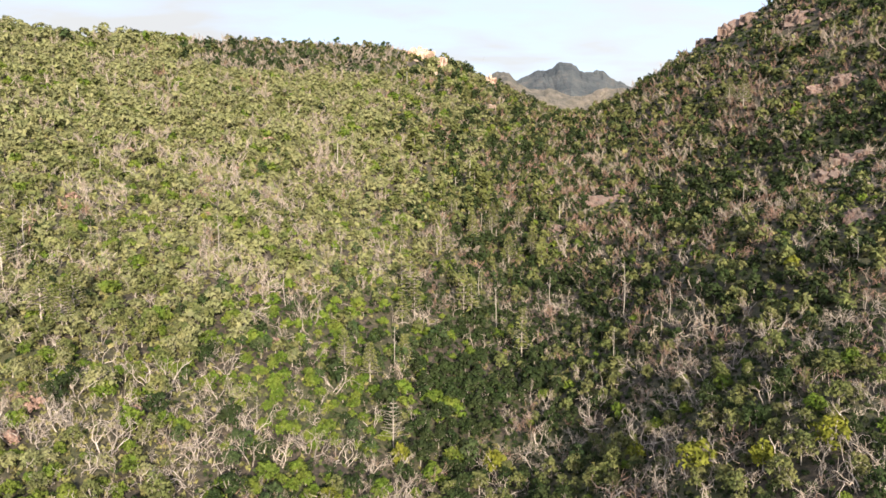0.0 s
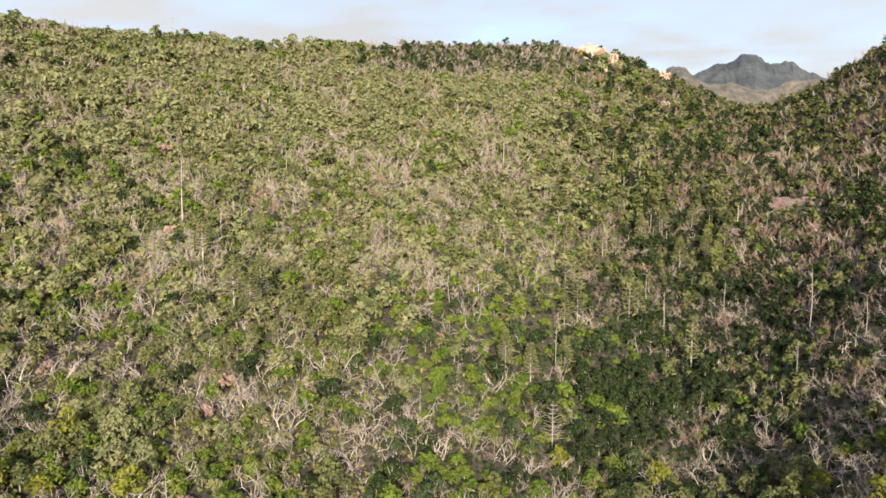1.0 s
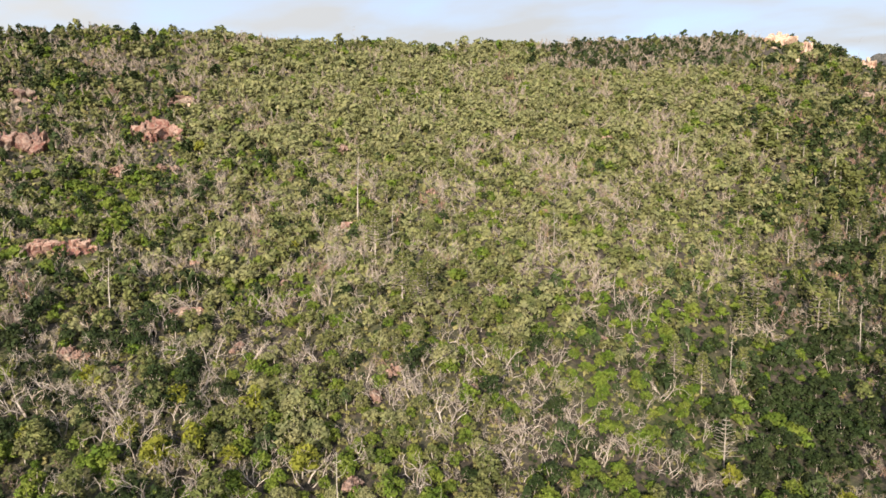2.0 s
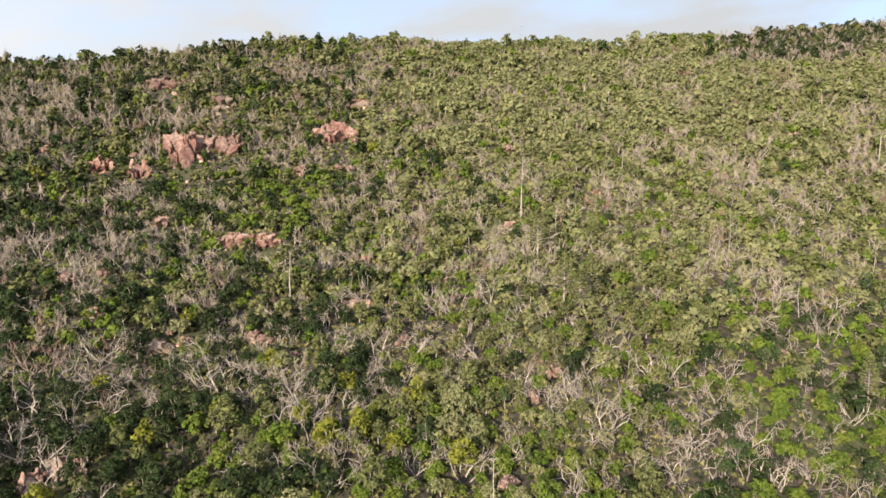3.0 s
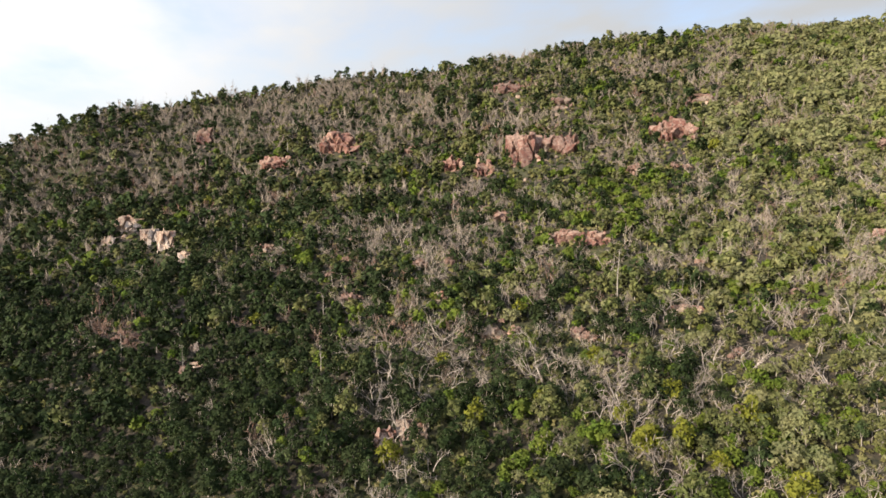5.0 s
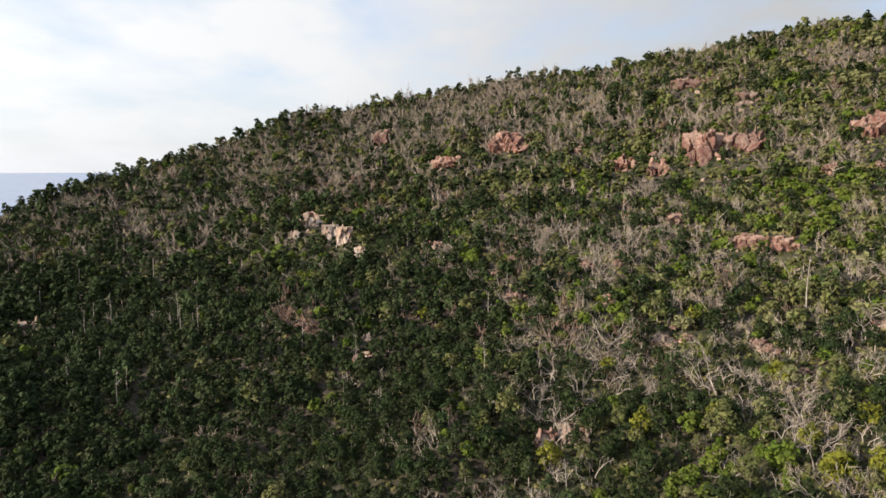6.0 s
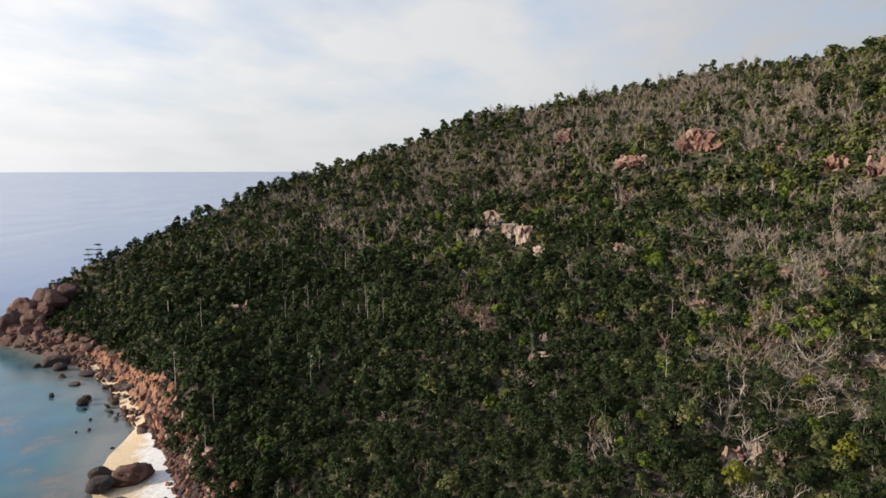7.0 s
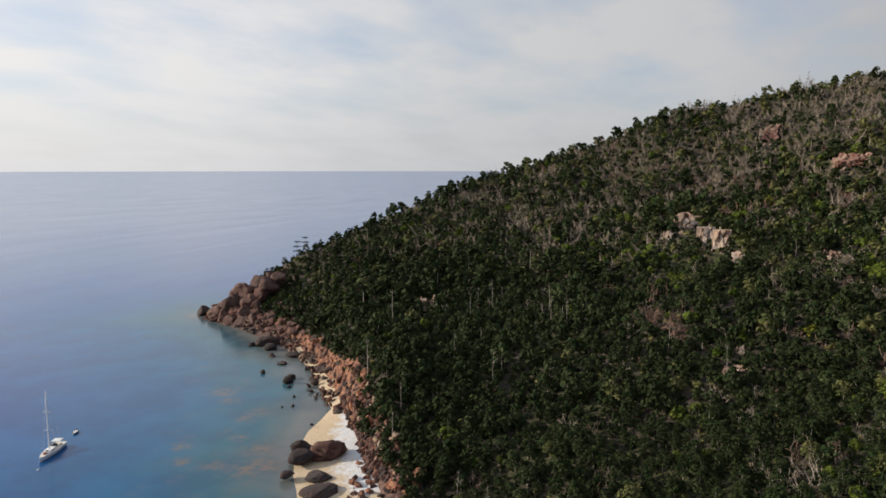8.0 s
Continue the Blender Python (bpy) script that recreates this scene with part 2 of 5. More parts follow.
FACE = [
    (5, 150, 17, 200, -15, 280, -4.5, 375, 3, 600), (12, 136, 22, 185, -14, 262, -4, 350, 3.5, 560),
    (20, 125, 27, 175, -13, 250, -3, 340, 4.2, 510), (30, 118, 30, 167, -13, 240, -3.5, 330, 4, 475),
    (45, 118, 30, 167, -13.5, 237, -4.5, 330, 3.3, 455), (60, 122, 28, 172, -14, 242, -5.2, 335, 2, 455),
    (75, 130, 24, 182, -14.6, 252, -6.8, 345, -0.8, 460), (88, 140, 18, 200, -15.2, 268, -8.6, 355, -2.8, 460),
]
HEADLAND = [
    (98, 150, 12, 215, -15.5, 285, -10, 365, -4.4, 455), (105, 155, 6, 225, -15.7, 295, -10.7, 370, -5.4, 448),
    (110, 158, 3, 225, -16.2, 300, -11.2, 370, -6.8, 440), (115, 160, 2, 230, -15.8, 305, -11.4, 370, -8, 432),
    (118, 221, 2, 246, -15.8, 310, -12, 370, -8.8, 428), (119.5, 283, 2, 300, -14, 335, -12, 375, -9.2, 425),
    (122, 335, 2, 347, -12.6, 365, -11.6, 390, -10.1, 422), (125, 372, 2, 382, -11.5, 392, -11, 405, -10.2, 418),
    (127.5, 396, 1, 401, -11.5, 406, -11.2, 411, -11.0, 416), (129.3, 411, 0.5, 413, -11.4, 415, -11.3, 416.5, -11.2, 418),
]
PROFILE = np.array(VALLEY + FACE + HEADLAND, float)
R_STEP, R_MAX = 4.0, 1000.0
RANGES = np.concatenate([np.arange(20, 520, R_STEP), np.arange(520, R_MAX, 12.0)])
AZ_STEP = 0.6
BEARINGS = np.arange(-90, 150.01, AZ_STEP)


def column(az):
    """Heights along one bearing."""
    a = min(max(az, -60), 129.3)
    p = [np.interp(a, PROFILE[:, 0], PROFILE[:, k]) for k in range(1, 10)]
    top = np.interp(a, CREST[:, 0], CREST[:, 1])
    r = np.array([p[0], p[2], p[4], p[6], p[8]])
    e = np.radians([p[3], p[5], p[7], top])
    z = np.array([p[1], *(EYE + r[1:] * np.tan(e))])
    h = np.interp(RANGES, r, z)
    slope = min((z[1] - z[0]) / (r[1] - r[0]), 0.62)
    near = RANGES < r[0]
    h[near] = z[0] - np.maximum(slope, 0.18) * (r[0] - RANGES[near]) if z[0] > 4 else z[0] - 0.09 * (r[0] - RANGES[near])
    h[near] = np.maximum(h[near], -9)
    far = RANGES > r[4]
    d = RANGES[far] - r[4]
    fall = z[4] - 0.32 * d * d / (d + 40)
    h[far] = fall if a > 45 else np.maximum(fall, z[4] - 70 - 0.05 * d)
    if az > 129.3:
        h -= 9 * (az - 129.3)
    if az < -60:
        h -= 9 * (-60 - az)
    return np.maximum(h, -12)


LAND = np.array([column(a) for a in BEARINGS])


def smooth(grid, axis, rounds):
    for _ in range(rounds):
        pad = np.concatenate([grid.take([0], axis), grid, grid.take([-1], axis)], axis)
        n = grid.shape[axis]
        grid = 0.25 * pad.take(range(n), axis) + 0.5 * grid + 0.25 * pad.take(range(2, n + 2), axis)
    return grid


hill = smooth(smooth(LAND, 1, 5), 0, 7)
fine = smooth(smooth(LAND, 1, 1), 0, 1)
blend = np.clip((BEARINGS - 104) / 8, 0, 1)[:, None]
LAND = hill * (1 - blend) + fine * blend
# folds and hummocks of the ground
for i, a in enumerate(BEARINGS):
    for j, r in enumerate(RANGES):
        if LAND[i, j] > 1.5:
            p = polar(a, r)
            k = min(1.0, (LAND[i, j] - 1.5) / 15)
            LAND[i, j] += k * (3.0 * noise.noise((p.x / 45, p.y / 45, 3.1)) + 1.2 * noise.noise((p.x / 14, p.y / 14, 7.7)))


def ground_at(az, r):
    """Height of the land at bearings and ranges."""
    az, r = np.asarray(az, float), np.asarray(r, float)
    i = np.clip((az - BEARINGS[0]) / AZ_STEP, 0, len(BEARINGS) - 1.001)
    j = np.clip(np.interp(r, RANGES, np.arange(len(RANGES))), 0, len(RANGES) - 1.001)
    a, b = i.astype(int), j.astype(int)
    u, v = i - a, j - b
    return (LAND[a, b] * (1 - u) * (1 - v) + LAND[a + 1, b] * u * (1 - v) + LAND[a, b + 1] * (1 - u) * v + LAND[a + 1, b + 1] * u * v)


def height_at(x, y):
    return float(ground_at(math.degrees(math.atan2(-x, y)), math.hypot(x, y)))


def on_slope(az, elevation):
    """Where the sight line at a bearing and elevation meets the land."""
    r = np.arange(100, 720, 0.5)
    over = EYE + r * math.tan(radians(elevation)) - ground_at(np.full(len(r), az), r)
    hits = np.nonzero(over < 0)[0]
    at = r[hits[0]] if len(hits) else r[np.argmin(over)]
    return polar(az, at, float(ground_at(az, at))), float(at)


def mesh_of(name, verts, faces, mats, index=None, shade=False):
    """One mesh from arrays of corners and triangles."""
    me = bpy.data.meshes.new(name)
    verts, faces = np.asarray(verts, np.float32), np.asarray(faces, np.int32)
    me.vertices.add(len(verts))
    me.vertices.foreach_set("co", verts.ravel())
    n = faces.shape[1]
    me.loops.add(faces.size)
    me.loops.foreach_set("vertex_index", faces.ravel())
    me.polygons.add(len(faces))
    me.polygons.foreach_set("loop_start", np.arange(0, faces.size, n, dtype=np.int32))
    for m in mats:
        me.materials.append(m)
    if index is not None:
        me.polygons.foreach_set("material_index", np.asarray(index, np.int32))
    me.polygons.foreach_set("use_smooth", np.full(len(faces), shade))
    me.update(calc_edges=True)
    me.validate()
    return me


def sheet(name, rows, columns, place, mats, shade=True):
    v = np.array([place(i, j) for i in range(rows) for j in range(columns)])
    k = (np.arange(rows - 1)[:, None] * columns + np.arange(columns - 1)).ravel()
    return mesh_of(name, v, np.stack([k, k + 1, k + columns + 1, k + columns], 1), mats, None, shade)


def land_place(i, j):
    p = polar(BEARINGS[i], RANGES[j])
    return (p.x, p.y, LAND[i, j])


land_mesh = sheet("ground", len(BEARINGS), len(RANGES), land_place, [GROUND])
bared = np.clip((BEARINGS[:, None] - 122.4) / 1.2, 0, 1) + np.clip((BEARINGS[:, None] - 113.0) / 1.0, 0, 1) * np.clip((13.0 - LAND) / 5.0, 0, 1)
land_mesh.attributes.new("rocky", "FLOAT", "POINT").data.foreach_set("value", np.clip(bared, 0, 1).astype(np.float32).ravel())
land = new("ground", land_mesh)
tagged(land, "steep bushland hillside of brown litter and dry grass", "hillside", kind="structure")

# ---- the sea ----
WATER, st, sb = material("sea_water")
depth = st.nodes.new("ShaderNodeAttribute")
depth.attribute_name = "depth"
tone = ramp(st, [(0.0, (0.14, 0.155, 0.152)), (0.035, (0.080, 0.122, 0.134)), (0.14, (0.019, 0.114, 0.166)), (0.42, (0.001, 0.098, 0.235)), (1.0, (0.002, 0.080, 0.280))], depth.outputs["Fac"])
patch = noise_of(st, 0.045, 4.0)
patch_tone = ramp(st, [(0.4, (0.75, 0.8, 0.85)), (0.6, (1.15, 1.1, 1.05))], patch.outputs["Fac"])
reef = st.nodes.new("ShaderNodeAttribute")
reef.attribute_name = "reef"
reef_grain = noise_of(st, 0.35, 5.0)
reef_ramp = ramp(st, [(0.42, (0.3, 0.3, 0.3)), (0.56, (1, 1, 1))], reef_grain.outputs["Fac"])
water_colour = mixed(st, tone.outputs["Color"], patch_tone.outputs["Color"], 1.0, "MULTIPLY")
reef_mask = mixed(st, (0, 0, 0), reef_ramp.outputs["Color"], reef.outputs["Fac"])
water_colour = mixed(st, water_colour, (0.165, 0.130, 0.108), reef_mask)
st.links.new(water_colour, sb.inputs["Base Color"])
# wind streaks: bands of smooth and ruffled water
streak_at = st.nodes.new("ShaderNodeMapping")
streak_at.inputs["Rotation"].default_value = (0, 0, radians(28))
streak_at.inputs["Scale"].default_value = (0.004, 0.026, 1)
streak_geo = st.nodes.new("ShaderNodeNewGeometry")
st.links.new(streak_geo.outputs["Position"], streak_at.inputs[0])
streaks = node(st, "ShaderNodeTexNoise", Scale=1.0, Detail=5.0, Roughness=0.6, Distortion=0.6)
st.links.new(streak_at.outputs[0], streaks.inputs["Vector"])
ruffle = ramp(st, [(0.35, (0.14, 0.14, 0.14)), (0.65, (0.17, 0.17, 0.17))], streaks.outputs["Fac"])
st.links.new(ruffle.outputs["Color"], sb.inputs["Roughness"])
sb.inputs["IOR"].default_value = 1.33
sb.inputs["Specular IOR Level"].default_value = 0.5
ripple = noise_of(st, 0.55, 6.0, 0.6)
bumped(st, sb, ripple.outputs["Fac"], 0.08, 0.5)

SEA_R = np.concatenate([np.arange(0, 130, 10.0), np.arange(130, 445, 3.0), np.geomspace(445, 4850, 36)])
SEA_A = np.concatenate([np.arange(-180, 114, 3.0), np.arange(114, 150, 0.4), np.arange(150, 180.1, 2.0)])


def sea_place(i, j):
    p = polar(SEA_A[i], SEA_R[j])
    return (p.x, p.y, 58 * (max(0, SEA_R[j] - 1500) / 3350) ** 2)


sea_mesh = sheet("water", len(SEA_A), len(SEA_R), sea_place, [WATER])
SHOAL = [(-165, -147, 2.8), (-156, -139, 2.6), (-212, -168, 4.5), (-177, -135, 2.6), (-158, -118, 5.0), (-192, -143, 3.2), (-205, -160, 2.6), (-157, -128, 2.6), (-199, -143, 3.0), (-171, -122, 5.0), (-163, -114, 4.5)]
deep, coral = [], []
for i in range(len(SEA_A)):
    a = SEA_A[i] if SEA_A[i] > -90 else SEA_A[i] + 360
    for j in range(len(SEA_R)):
        p = polar(SEA_A[i], SEA_R[j])
        # the bottom falls away from the beach and the rocks
        edge = np.interp(SEA_R[j], [150, 177, 207, 233, 265, 338, 390, 421], [123.4, 123.4, 123.9, 122.4, 121, 125.2, 127.8, 130.6])
        off = max(0.0, (a - edge)) * radians(1) * SEA_R[j] + max(0, SEA_R[j] - 425)
        deep.append(min(1.0, off / 110 + 0.10 * noise.noise((p.x / 18, p.y / 18, 1.0)) * min(1, off / 15)) if 90 < a < 200 and SEA_R[j] > 150 else 1.0)
        speckle = min(1.0, max(0.0, 3.2 * noise.noise((p.x / 8, p.y / 5, 9.0)) - 0.5)) * min(1, max(0, (off - 4) / 6)) * min(1, max(0, (52 - off) / 20)) if 100 < a < 200 and 150 < SEA_R[j] < 330 else 0.0
        coral.append(min(1.0, 0.22 * speckle + sum(math.exp(-(((p.x - x) / s) ** 2 + ((p.y - y) / s) ** 2)) for x, y, s in SHOAL)))
for name, values in (("depth", deep), ("reef", coral)):
    sea_mesh.attributes.new(name, "FLOAT", "POINT").data.foreach_set("value", np.clip(values, 0, 1).astype(np.float32))
sea = new("water", sea_mesh)
tagged(sea, "calm blue sea, turquoise over the shallows by the rocks", "sea", kind="structure")

# ---- far hills ----


def far_material(name, dark, mid, light):
    m, t, s = material(name)
    fine_n = noise_of(t, 0.07, 9.0, 0.72)
    big_n = noise_of(t, 0.008, 4.0)
    tone_f = ramp(t, [(0.36, dark), (0.5, mid), (0.66, light)], fine_n.outputs["Fac"])
    tone_b = ramp(t, [(0.38, (0.65, 0.7, 0.75)), (0.62, (1.2, 1.15, 1.1))], big_n.outputs["Fac"])
    t.links.new(mixed(t, tone_f.outputs["Color"], tone_b.outputs["Color"], 1.0, "MULTIPLY"), s.inputs["Base Color"])
    s.inputs["Roughness"].default_value = 0.95
    bumped(t, s, fine_n.outputs["Fac"], 1.0, 12.0)
    return m


# haze is put into the base colours: blue-grey on FAR, paled brown on PASS
FAR = far_material("far_hazed_scrub", (0.040, 0.050, 0.056), (0.062, 0.072, 0.076), (0.105, 0.092, 0.088))
PASS = far_material("hazed_brown_pass_scrub", (0.078, 0.072, 0.060), (0.15, 0.128, 0.098), (0.235, 0.195, 0.155))


def far_hill(name, label, bearings, tops, r, depth_m, rough, mat):
    """A hill behind the pass: its skyline by bearing, with slopes before and behind."""
    n, rows = 260, 44

    def place(i, j):
        az = bearings[0] + (bearings[-1] - bearings[0]) * i / (n - 1)
        top = EYE + r * math.tan(radians(np.interp(az, bearings, tops)))
        u = j / (rows - 1) * 2 - 1
        rr = r + u * depth_m
        p = polar(az, rr)
        z = top * (1 - abs(u) ** 1.3) + rough * noise.fractal((p.x / 70, p.y / 70, 2), 0.8, 2.0, 6) * (1.15 - abs(u))
        return (p.x, p.y, z)
    ob = new(name, sheet(name, n, rows, place, [mat], False))
    return tagged(ob, label, "hill", kind="structure")


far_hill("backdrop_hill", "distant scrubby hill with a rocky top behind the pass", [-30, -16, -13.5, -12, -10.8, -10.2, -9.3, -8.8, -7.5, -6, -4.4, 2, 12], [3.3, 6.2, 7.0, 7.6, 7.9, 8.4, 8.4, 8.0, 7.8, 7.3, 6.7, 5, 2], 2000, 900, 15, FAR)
far_hill("pass_hill", "brown scrubby saddle with a rock dome behind the pass", [-26, -16, -12.5, -10, -7, -6.0, -5.3, -4.8, -4.2, -3.6, -2, 6], [3, 6.5, 6.2, 6.1, 6.55, 7.0, 7.9, 8.1, 7.9, 7.3, 6, 3], 1000, 330, 10, PASS)

# ---- plants ----
rng = np.random.default_rng(5)


def sticks(segments, sides=3):
    """Tapered sticks from rows of start, end, start radius, end radius."""
    v, f = [], []
    for a, b, ra, rb in segments:
        a, b = np.array(a, float), np.array(b, float)
        d = (b - a) / (np.linalg.norm(b - a) + 1e-9)
        u = np.cross(d, (0.3, 0.9, 0.2))
        u /= np.linalg.norm(u)
        w = np.cross(d, u)
        k = len(v)
        for c, r in ((a, ra), (b, rb)):
            for s in range(sides):
                q = 2 * math.pi * s / sides
                v.append(c + r * (u * math.cos(q) + w * math.sin(q)))
        for s in range(sides):
            n = (s + 1) % sides
            f += [(k + s, k + n, k + sides + n), (k + s, k + sides + n, k + sides + s)]
    return np.array(v).reshape(-1, 3), np.array(f, int).reshape(-1, 3)


def sprays(centres, outward, size, tilt=0.7, long=1.0):
    """Leaf sprays: small three-cornered blades that face outward, each in its own way."""
    n = len(centres)
    d = outward + tilt * rng.normal(size=(n, 3))
    d /= np.linalg.norm(d, axis=1, keepdims=True) + 1e-9
    u = np.cross(d, rng.normal(size=(n, 3)))
    u /= np.linalg.norm(u, axis=1, keepdims=True) + 1e-9
    w = np.cross(d, u)
    s = size * rng.uniform(0.6, 1.4, (n, 1))
    k = rng.uniform(-0.35, 0.35, (n, 1))
    c = np.asarray(centres)
    v = np.stack([c - s * u * long * 0.6, c + s * u * long * 0.6 * (1 + k) - s * w * 0.42, c + s * w * 0.62 + s * u * k], 1).reshape(-1, 3)
    return v, np.arange(3 * n).reshape(-1, 3)


def ball_points(n, upper=0.0):
    d = rng.normal(size=(n, 3))
    d /= np.linalg.norm(d, axis=1, keepdims=True)
    d[:, 2] = np.where(d[:, 2] < -0.35, -d[:, 2], d[:, 2])
    d[:, 2] += upper
    return d / np.linalg.norm(d, axis=1, keepdims=True)


def joined(*pieces):
    v, f, k = [], [], 0
    for a, b in pieces:
        v.append(a)
        f.append(b + k)
        k += len(a)
    return np.concatenate(v), np.concatenate(f)


def plumes(centres, axis, size):
    """Long leaf blades lying roughly along an axis each."""
    n = len(centres)
    u = axis + 0.8 * rng.normal(size=(n, 3))
    u /= np.linalg.norm(u, axis=1, keepdims=True) + 1e-9
    w = np.cross(u, rng.normal(size=(n, 3)))
    w /= np.linalg.norm(w, axis=1, keepdims=True) + 1e-9
    s = size * rng.uniform(0.6, 1.4, (n, 1))
    c = np.asarray(centres)
    v = np.stack([c - s * u * 0.75 - s * w * 0.30, c - s * u * 0.55 + s * w * 0.34, c + s * u * 0.85], 1).reshape(-1, 3)
    return v, np.arange(3 * n).reshape(-1, 3)


def broadleaf(wide, high, stem, lobes, count, size, loose=0.5, deep=(0.9, 1.5)):
    """A domed crown of rounded leafy clumps on forked limbs. Returns crown and wood."""
    crown, limbs = [], []
    lean = rng.normal(size=2) * 0.15 * wide
    fork = np.array([0.3 * lean[0], 0.3 * lean[1], stem + 0.22 * high])
    limbs.append(((0, 0, -0.8), fork, 0.13, 0.09))
    oval = rng.uniform(0.78, 1.22)
    for n in range(lobes):
        q = 2.4 * n + rng.uniform(-0.5, 0.5)
        out_share = math.sqrt((n + 0.5) / lobes)
        far = wide * out_share * rng.uniform(0.55, 0.86)
        rise = high * (0.10 + 0.70 * math.sqrt(max(0.0, 1 - 0.95 * out_share ** 2)) * rng.uniform(0.6, 1.12))
        if n % 4 == 3:
            far, rise = 0.62 * far, high * rng.uniform(0.08, 0.34)
        centre = np.array([far * math.cos(q) * oval + lean[0], far * math.sin(q) / oval + lean[1], stem + rise])
        r = wide * rng.uniform(0.20, 0.36)
        m = max(4, int(count / lobes * (r / (0.285 * wide)) ** 2))
        d = ball_points(m, 0.12)
        c = centre + d * r * np.array((1.0, 1.0, rng.uniform(*deep))) * rng.uniform(0.74, 1.08, (m, 1))
        crown.append(sprays(c, d + (0, 0, 0.2), size, loose, 1.15))
        if n % 2 == 0 and n < 9:
            elbow = 0.5 * (fork + centre) + np.array((0, 0, -0.12 * high))
            limbs += [(fork, elbow, 0.075, 0.055), (elbow, centre, 0.055, 0.025)]
    return joined(*crown), sticks(limbs, 3)


def bare(wide, high, splits, thick, twigs, twig_size):
    """A dead tree stripped of its leaves: a vase of curving bleached limbs and a haze of fine twigs. Returns twigs, all limbs, and limbs one by one."""
    tips, stems_out = [], []

    def grow(segs, at, way, length, radius, level):
        way = way / np.linalg.norm(way)
        curl = rng.normal(size=3) * 0.34 + (0, 0, 0.14)
        steps = 3 if level > 0 else 2
        for _ in range(steps):
            end = at + way * length / steps
            segs.append((at, end, radius, radius * 0.84))
            tips.append((at, end))
            at, radius = end, radius * 0.84
            way = way + curl + rng.normal(size=3) * 0.16
            way /= np.linalg.norm(way)
        if level == 0:
            return
        side = np.cross(way, rng.normal(size=3))
        side /= np.linalg.norm(side) + 1e-9
        for k in range(2 if rng.uniform() < 0.6 else 3):
            branch = way + side * (0.62, -0.62, 0.1)[k] * rng.uniform(0.7, 1.4) + rng.normal(size=3) * 0.15
            grow(segs, at, branch, length * rng.uniform(0.6, 0.85), radius * (0.9, 0.72, 0.66)[k], level - 1)

    stems = 3 + int(rng.uniform(0, 2.4))
    for n in range(stems):
        q = 2 * math.pi * (n + rng.uniform(0, 0.7)) / stems
        way = np.array([math.cos(q) * wide, math.sin(q) * wide, high * rng.uniform(0.32, 1.05)])
        segs = []
        grow(segs, np.array([0.12 * math.cos(q), 0.12 * math.sin(q), -0.5]), way, high * rng.uniform(0.36, 0.5) * (1.5 if splits < 2 else 1.0) * (1.7 if splits < 1 else 1.0), thick * rng.uniform(0.75, 1.2), splits)
        stems_out.append(sticks(segs))
    ends = tips[len(tips) // 5:]
    pick_of = rng.integers(0, len(ends), twigs)
    a, b = np.array([e[0] for e in ends])[pick_of], np.array([e[1] for e in ends])[pick_of]
    c = a + (b - a) * rng.uniform(0.1, 1.5, (twigs, 1)) + rng.normal(size=(twigs, 3)) * 0.09 * wide
    v, f = plumes(c, (b - a) / np.linalg.norm(b - a, axis=1, keepdims=True) * 0.7 + np.array((0, 0, 0.7)), twig_size)
    # twigs are slivers, not leaves
    v = v.reshape(-1, 3, 3)
    m = 0.5 * (v[:, 0] + v[:, 1])
    v[:, 0], v[:, 1] = m + (v[:, 0] - m) * 0.2, m + (v[:, 1] - m) * 0.2
    return (v.reshape(-1, 3), f), joined(*stems_out), stems_out


def conifer(high, wide, tiers, per, size, leafy=1.0, stout=0.055):
    """A hoop pine: straight stem with whorls of upswept branches tufted at their ends."""
    segs = [((0, 0, -0.6), (0, 0, high * 0.6), 0.22, 0.14), ((0, 0, high * 0.6), (0, 0, high), 0.14, 0.04)]
    c, d = [], []
    for n in range(tiers):
        z = high * (0.22 + 0.76 * n / tiers)
        reach = wide * (1 - (n / tiers)) ** 0.7 * rng.uniform(0.75, 1.1) + 0.25
        for k in range(per):
            q = 2 * math.pi * (k + 0.5 * (n % 2)) / per + rng.normal() * 0.15
            e = np.array([reach * math.cos(q), reach * math.sin(q), z + reach * 0.22])
            segs.append(((0, 0, z), e, stout, 0.6 * stout))
            for s in range(int(4 * leafy) or 1):
                c.append(e * (1, 1, 0) * rng.uniform(0.45, 1.08) + (0, 0, z + reach * 0.2 + rng.normal() * 0.12))
                d.append((math.cos(q) * 0.3, math.sin(q) * 0.3, 1.0))
    if leafy < 0.5:
        c, d = c[::2], d[::2]
    return sprays(np.array(c), np.array(d), size, 0.5, 1.4), sticks(segs)


